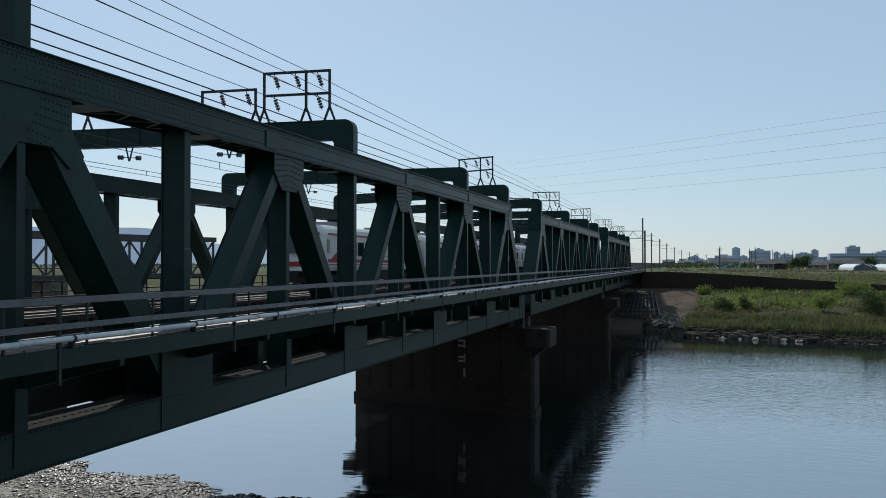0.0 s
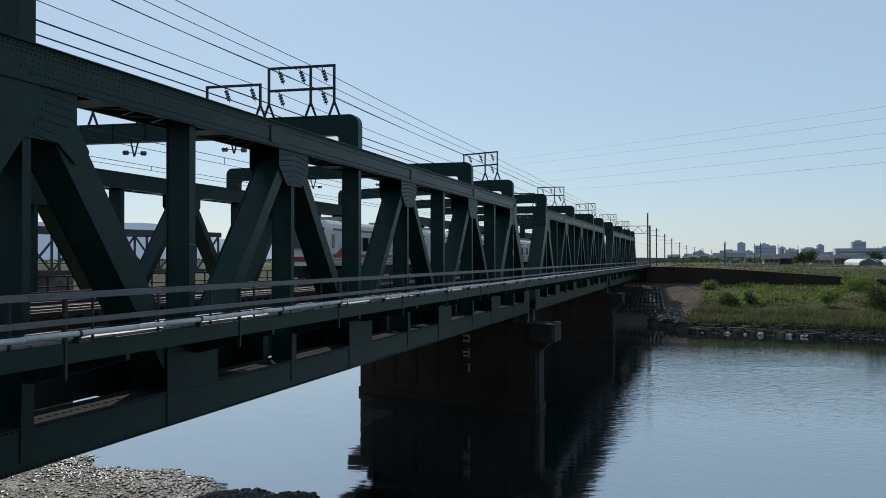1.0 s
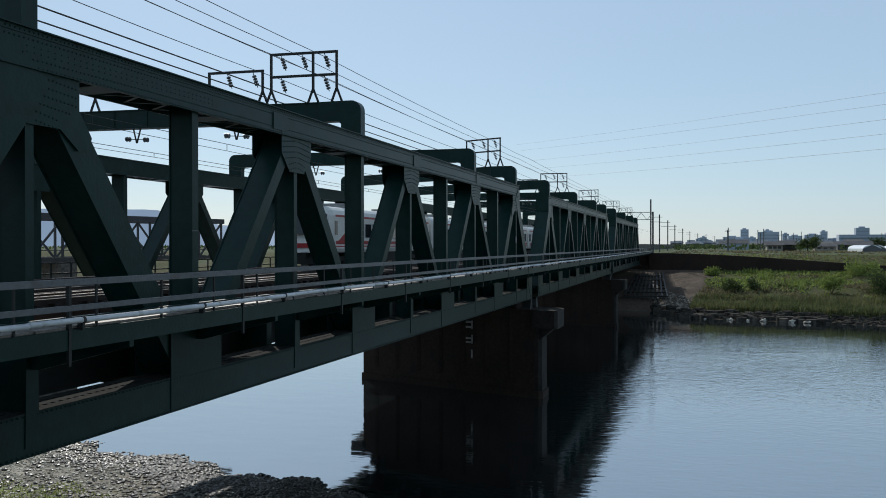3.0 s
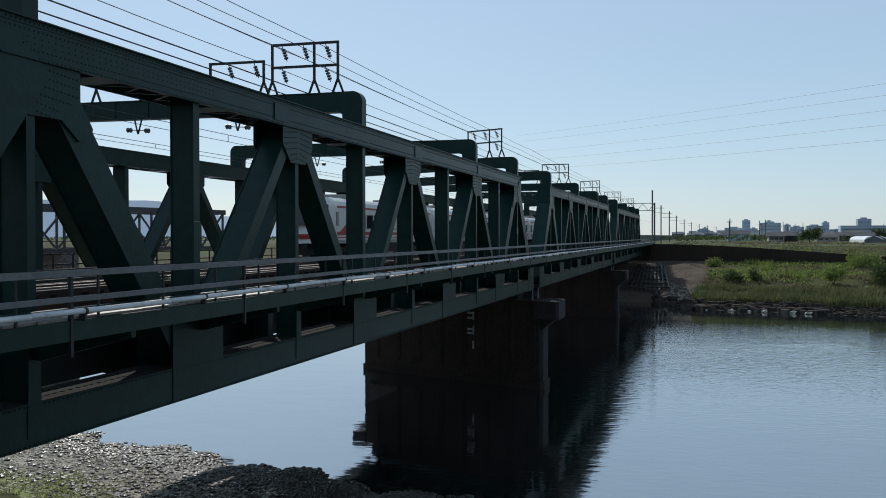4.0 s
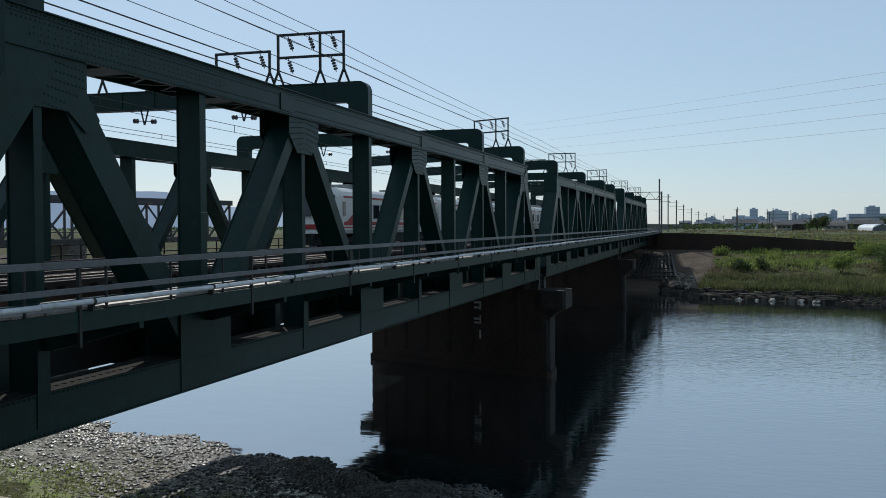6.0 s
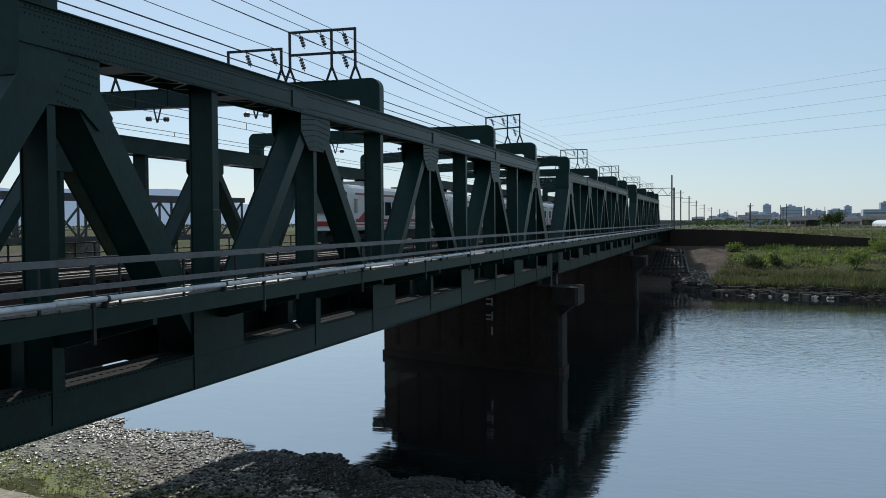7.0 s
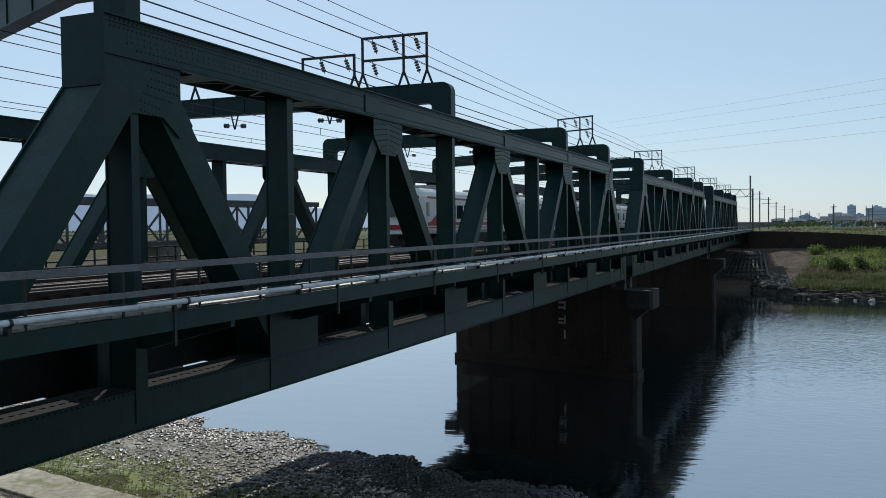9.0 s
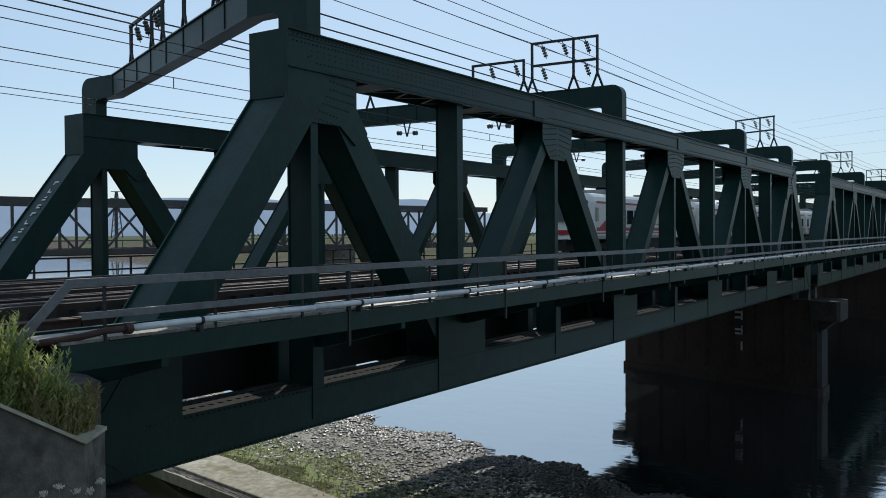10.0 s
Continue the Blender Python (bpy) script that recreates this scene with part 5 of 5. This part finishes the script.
HAZE_GLASS = material("hazed_window", (0.21, 0.245, 0.29), (0.26, 0.30, 0.35), 0.3, 0, 0.3, 0.05, 0)
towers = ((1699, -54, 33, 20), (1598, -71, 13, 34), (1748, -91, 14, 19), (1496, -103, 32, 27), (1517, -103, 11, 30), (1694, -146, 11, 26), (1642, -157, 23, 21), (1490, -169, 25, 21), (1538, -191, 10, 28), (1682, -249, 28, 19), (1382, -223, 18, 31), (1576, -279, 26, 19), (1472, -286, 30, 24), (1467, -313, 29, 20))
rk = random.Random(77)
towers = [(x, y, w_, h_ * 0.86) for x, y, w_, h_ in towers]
towers += [(d_ * math.cos(a_), d_ * math.sin(a_), rk.uniform(8, 24), rk.uniform(8, 15)) for d_, a_ in [(rk.uniform(1500, 1900), rk.uniform(-0.26, 0.01)) for i in range(26)]]
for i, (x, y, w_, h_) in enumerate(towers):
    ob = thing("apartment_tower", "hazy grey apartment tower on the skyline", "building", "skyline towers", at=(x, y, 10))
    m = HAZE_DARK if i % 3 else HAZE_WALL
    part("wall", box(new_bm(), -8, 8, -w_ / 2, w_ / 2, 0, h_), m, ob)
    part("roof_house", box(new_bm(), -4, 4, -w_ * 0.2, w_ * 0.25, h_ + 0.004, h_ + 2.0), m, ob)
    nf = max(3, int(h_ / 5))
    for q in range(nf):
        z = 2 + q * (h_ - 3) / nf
        part("window_band", box(new_bm(), -8.25, -7.9, -w_ * 0.46, w_ * 0.46, z, z + 1.5), HAZE_GLASS, ob)
rs = random.Random(21)
for i in range(110):
    a = rs.uniform(-0.30, 0.05)
    d = rs.uniform(520, 1400)
    w_, h_ = rs.uniform(5, 12), rs.uniform(3.5, 8) * (d / 950)
    ob = thing("house", "low hazy house on the plain", "house", "houses on the plain", at=(d * math.cos(a), d * math.sin(a), 10))
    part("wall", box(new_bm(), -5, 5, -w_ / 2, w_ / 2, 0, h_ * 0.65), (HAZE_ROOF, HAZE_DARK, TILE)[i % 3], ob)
    part("roof", prism(new_bm(), [(-5.6, -w_ / 2 - 0.4, h_ * 0.65), (5.6, -w_ / 2 - 0.4, h_ * 0.65), (0, -w_ / 2 - 0.4, h_)], (0, w_ + 0.8, 0)), HAZE_ROOF, ob)
for i in range(34):
    a, d = rs.uniform(-0.31, -0.015), rs.uniform(400, 700)
    w_, h_ = rs.uniform(5, 10), rs.uniform(3.0, 5.2)
    ob = thing("house", "small house with dark tiled roof on the plain", "house", "houses on the plain", at=(d * math.cos(a), d * math.sin(a), 10))
    part("wall", box(new_bm(), -4, 4, -w_ / 2, w_ / 2, 0, h_ * 0.6), (POLE, HAZE_DARK, WOOD)[i % 3], ob)
    part("roof", prism(new_bm(), [(-4.6, -w_ / 2 - 0.4, h_ * 0.6), (4.6, -w_ / 2 - 0.4, h_ * 0.6), (0, -w_ / 2 - 0.4, h_)], (0, w_ + 0.8, 0)), TILE if i % 3 else POLE, ob)
# houses, sheds and glasshouses nearer to the levee
PLASTER = material("cream_plaster", (0.25, 0.22, 0.18), (0.36, 0.33, 0.28), 0.8, 0, 2, 0.3)
for x, y, w_, h_, wall, roof, cat in ((335, -25.0, 5.2, 3.6, PLASTER, TILE, "house"), (342, -30.0, 5.8, 3.9, WOOD, TILE, "house"), (345, -43, 7, 2.8, PLASTER, TILE, "shed"), (392, -60, 13, 3.8, POLE, TILE, "house")):
    ob = thing(cat, "cream house with grey tiled roof beyond the levee" if wall is PLASTER and cat == "house" else "low building with grey roof beyond the levee", cat, at=(x, y, 9.9))
    part("wall", box(new_bm(), -4, 4, -w_ / 2, w_ / 2, 0, h_ * 0.6), wall, ob)
    part("roof", prism(new_bm(), [(-4.8, -w_ / 2 - 0.6, h_ * 0.6), (4.8, -w_ / 2 - 0.6, h_ * 0.6), (0.8, -w_ / 2 - 0.6, h_), (-0.8, -w_ / 2 - 0.6, h_)], (0, w_ + 1.2, 0)), roof, ob)
    for q in (-0.3, 0.0, 0.3):
        part("window", box(new_bm(), -4.08, -3.95, q * w_ - 0.6, q * w_ + 0.6, h_ * 0.25, h_ * 0.5), GLASS, ob)
FILM = material("glasshouse_film", (0.55, 0.57, 0.58), (0.70, 0.72, 0.73), 0.35, 0, 1, 0.2, 0.1)
for i in range(8):
    x, y = 300 + (i % 2) * 22, -49 - i * 5.2
    ob = thing("glasshouse", "pale round-roofed plastic glasshouse", "glasshouse", "glasshouses", at=(x, y, 9.9))
    part("cover", prism(new_bm(), [(-14, -2.6, 0)] + [(-14, -2.6 * math.cos(radians(a)), 0.9 + 1.3 * math.sin(radians(a))) for a in range(0, 181, 20)] + [(-14, 2.6, 0)], (28, 0, 0)), FILM, ob)
    part("end_frame", prism(new_bm(), [(-14.1, -2.65, 0), (-14.1, -2.65, 1.0), (-14.1, 0, 2.3), (-14.1, 2.65, 1.0), (-14.1, 2.65, 0)], (0.06, 0, 0)), GALV, ob)
apt = thing("apartment_block", "long hazy grey apartment block with rows of balconies", "building", at=(690, -122, 10))
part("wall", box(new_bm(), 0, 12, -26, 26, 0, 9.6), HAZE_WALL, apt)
for q in range(4):
    part("balcony", box(new_bm(), -1.4, -0.01, -25.5, 25.5, 0.5 + q * 2.3, 1.4 + q * 2.3), HAZE_WALL, apt)
    part("window_band", box(new_bm(), -0.12, -0.02, -25.5, 25.5, 1.5 + q * 2.3, 2.5 + q * 2.3), HAZE_GLASS, apt)


def tree(x, y, w, h, label, seed, mat):
    r = random.Random(seed)
    ob = thing("tree", label, "tree", at=(x, y, 9.9))
    bm = new_bm()
    tube(bm, [(0, 0, -0.2), (0.1, 0, h * 0.3), (0.15, 0.1, h * 0.6)], 0.2, 7)
    part("trunk", bm, WOOD, ob)
    for i in range(3):
        a = i * 2.1
        part("limb", tube(new_bm(), [(0.1, 0, h * 0.3), (w * 0.3 * math.cos(a), w * 0.3 * math.sin(a), h * 0.62)], 0.09, 5), WOOD, ob)
    rows = []
    cs = [(r.uniform(-0.34, 0.34) * w, r.uniform(-0.4, 0.4) * w, r.uniform(0.35, 0.85) * h, r.uniform(0.14, 0.24) * w) for i in range(11)]
    for i in range(1300):
        cx, cy, cz, cr = r.choice(cs)
        rows.append((cx + r.gauss(0, cr * 0.6), cy + r.gauss(0, cr * 0.6), cz + r.gauss(0, cr * 0.5), r.uniform(0, 6.3), 0.35, 0.4, 0.4, r.uniform(-1.2, 1.2)))
    swarm("crown", blade_v, blade_f, rows, mat, ob)


tree(318, -34.5, 6.5, 4.9, "round dark green tree beside the houses", 31, DARK_LEAF)
tree(420, -75.0, 9, 5.0, "dark green tree on the plain", 33, DARK_LEAF)
# far belts of trees and bushes on the plain
rows = []
for i in range(16000):
    a, d = rs.uniform(-0.34, 0.9) if i % 3 == 0 else rs.uniform(-0.32, 0.03), rs.uniform(380, 1250)
    if d * math.sin(a) > 60 and d * math.cos(a) < far_line(d * math.sin(a)) + 60:
        continue
    rows.append((d * math.cos(a), d * math.sin(a), 10 + rs.uniform(0, 1.6), rs.uniform(0, 6.3), 1.0, 1.1, rs.uniform(0.6, 1.8), rs.uniform(-0.6, 0.6)))
swarm("far_trees", blade_v, blade_f, rows, DARK_LEAF, None, "belts of dark trees and hedges across the plain", "trees")

# hills on the horizon, with the air's haze painted into their pale blue
HILL = material("hazy_hill", (0.26, 0.33, 0.43), (0.31, 0.39, 0.49), 1.0, 0, 0.004, 0.001, 0)
hv, hf = [], []
na = 90
for i in range(na):
    a = 0.30 + 1.2 * i / (na - 1)
    e = 92 + 82 * smooth(0.53, 0.63, a) + 20 * noise.noise((a * 6.2, 0, 0)) + 9 * noise.noise((a * 23, 5, 0))
    e *= smooth(0.30, 0.50, a)
    for d, z in ((3900, 9), (4300, 10 + max(2.0, e))):
        hv.append((d * math.cos(a), d * math.sin(a), z))
    hv.append((4700 * math.cos(a), 4700 * math.sin(a), 9))
for i in range(na - 1):
    for q in (0, 1):
        hf.append((i * 3 + q, i * 3 + 3 + q, i * 3 + 4 + q, i * 3 + 1 + q))
me = bpy.data.meshes.new("hills")
me.from_pydata(hv, [], hf)
me.materials.append(HILL)
tagged(new("hills", me), "low hazy blue hills on the horizon", "hills", kind="structure")

# power lines across the sky and a lattice pylon far off
for (x0, y0, z0), (x1, y1, z1) in (((784, 164.2, 104.8), (162, -110.7, 47.2)), ((785, 160.2, 99.5), (161, -109.7, 44.0)), ((788, 151.8, 90.1), (161, -107.6, 40.8)), ((791, 141.7, 83.3), (160, -105.0, 37.0)), ((795, 126.7, 75.5), (159, -101.2, 33.3)),):
    ob = wire(y0, z0, y1, z1, x0, x1, 0.045, "thin high-voltage line across the sky", 1.0)
py_ = thing("lattice_pylon", "distant grey lattice transmission pylon", "pylon", at=(486, 681, 10))
for sx, sy in ((-1, -1), (1, -1), (1, 1), (-1, 1)):
    part("leg", bar(new_bm(), (3.5 * sx, 3.5 * sy, 0), (0.6 * sx, 0.6 * sy, 42), 0.75, 0.75, (1, 0, 0)), POLE, py_)
for z, w_ in ((30, 7), (36, 6), (42, 5)):
    part("cross_arm", bar(new_bm(), (-w_ * 0.45, w_ * 0.9, z), (w_ * 0.45, -w_ * 0.9, z), 0.6, 0.6), POLE, py_)
for i in range(8):
    za_, zb_ = i * 5.0, i * 5.0 + 5.0
    ra, rb_ = 3.5 - 2.9 * za_ / 42, 3.5 - 2.9 * zb_ / 42
    for q in (-1, 1):
        part("brace", bar(new_bm(), (-ra, q * ra, za_), (rb_, q * rb_, zb_), 0.4, 0.4, (0, 1, 0)), POLE, py_)
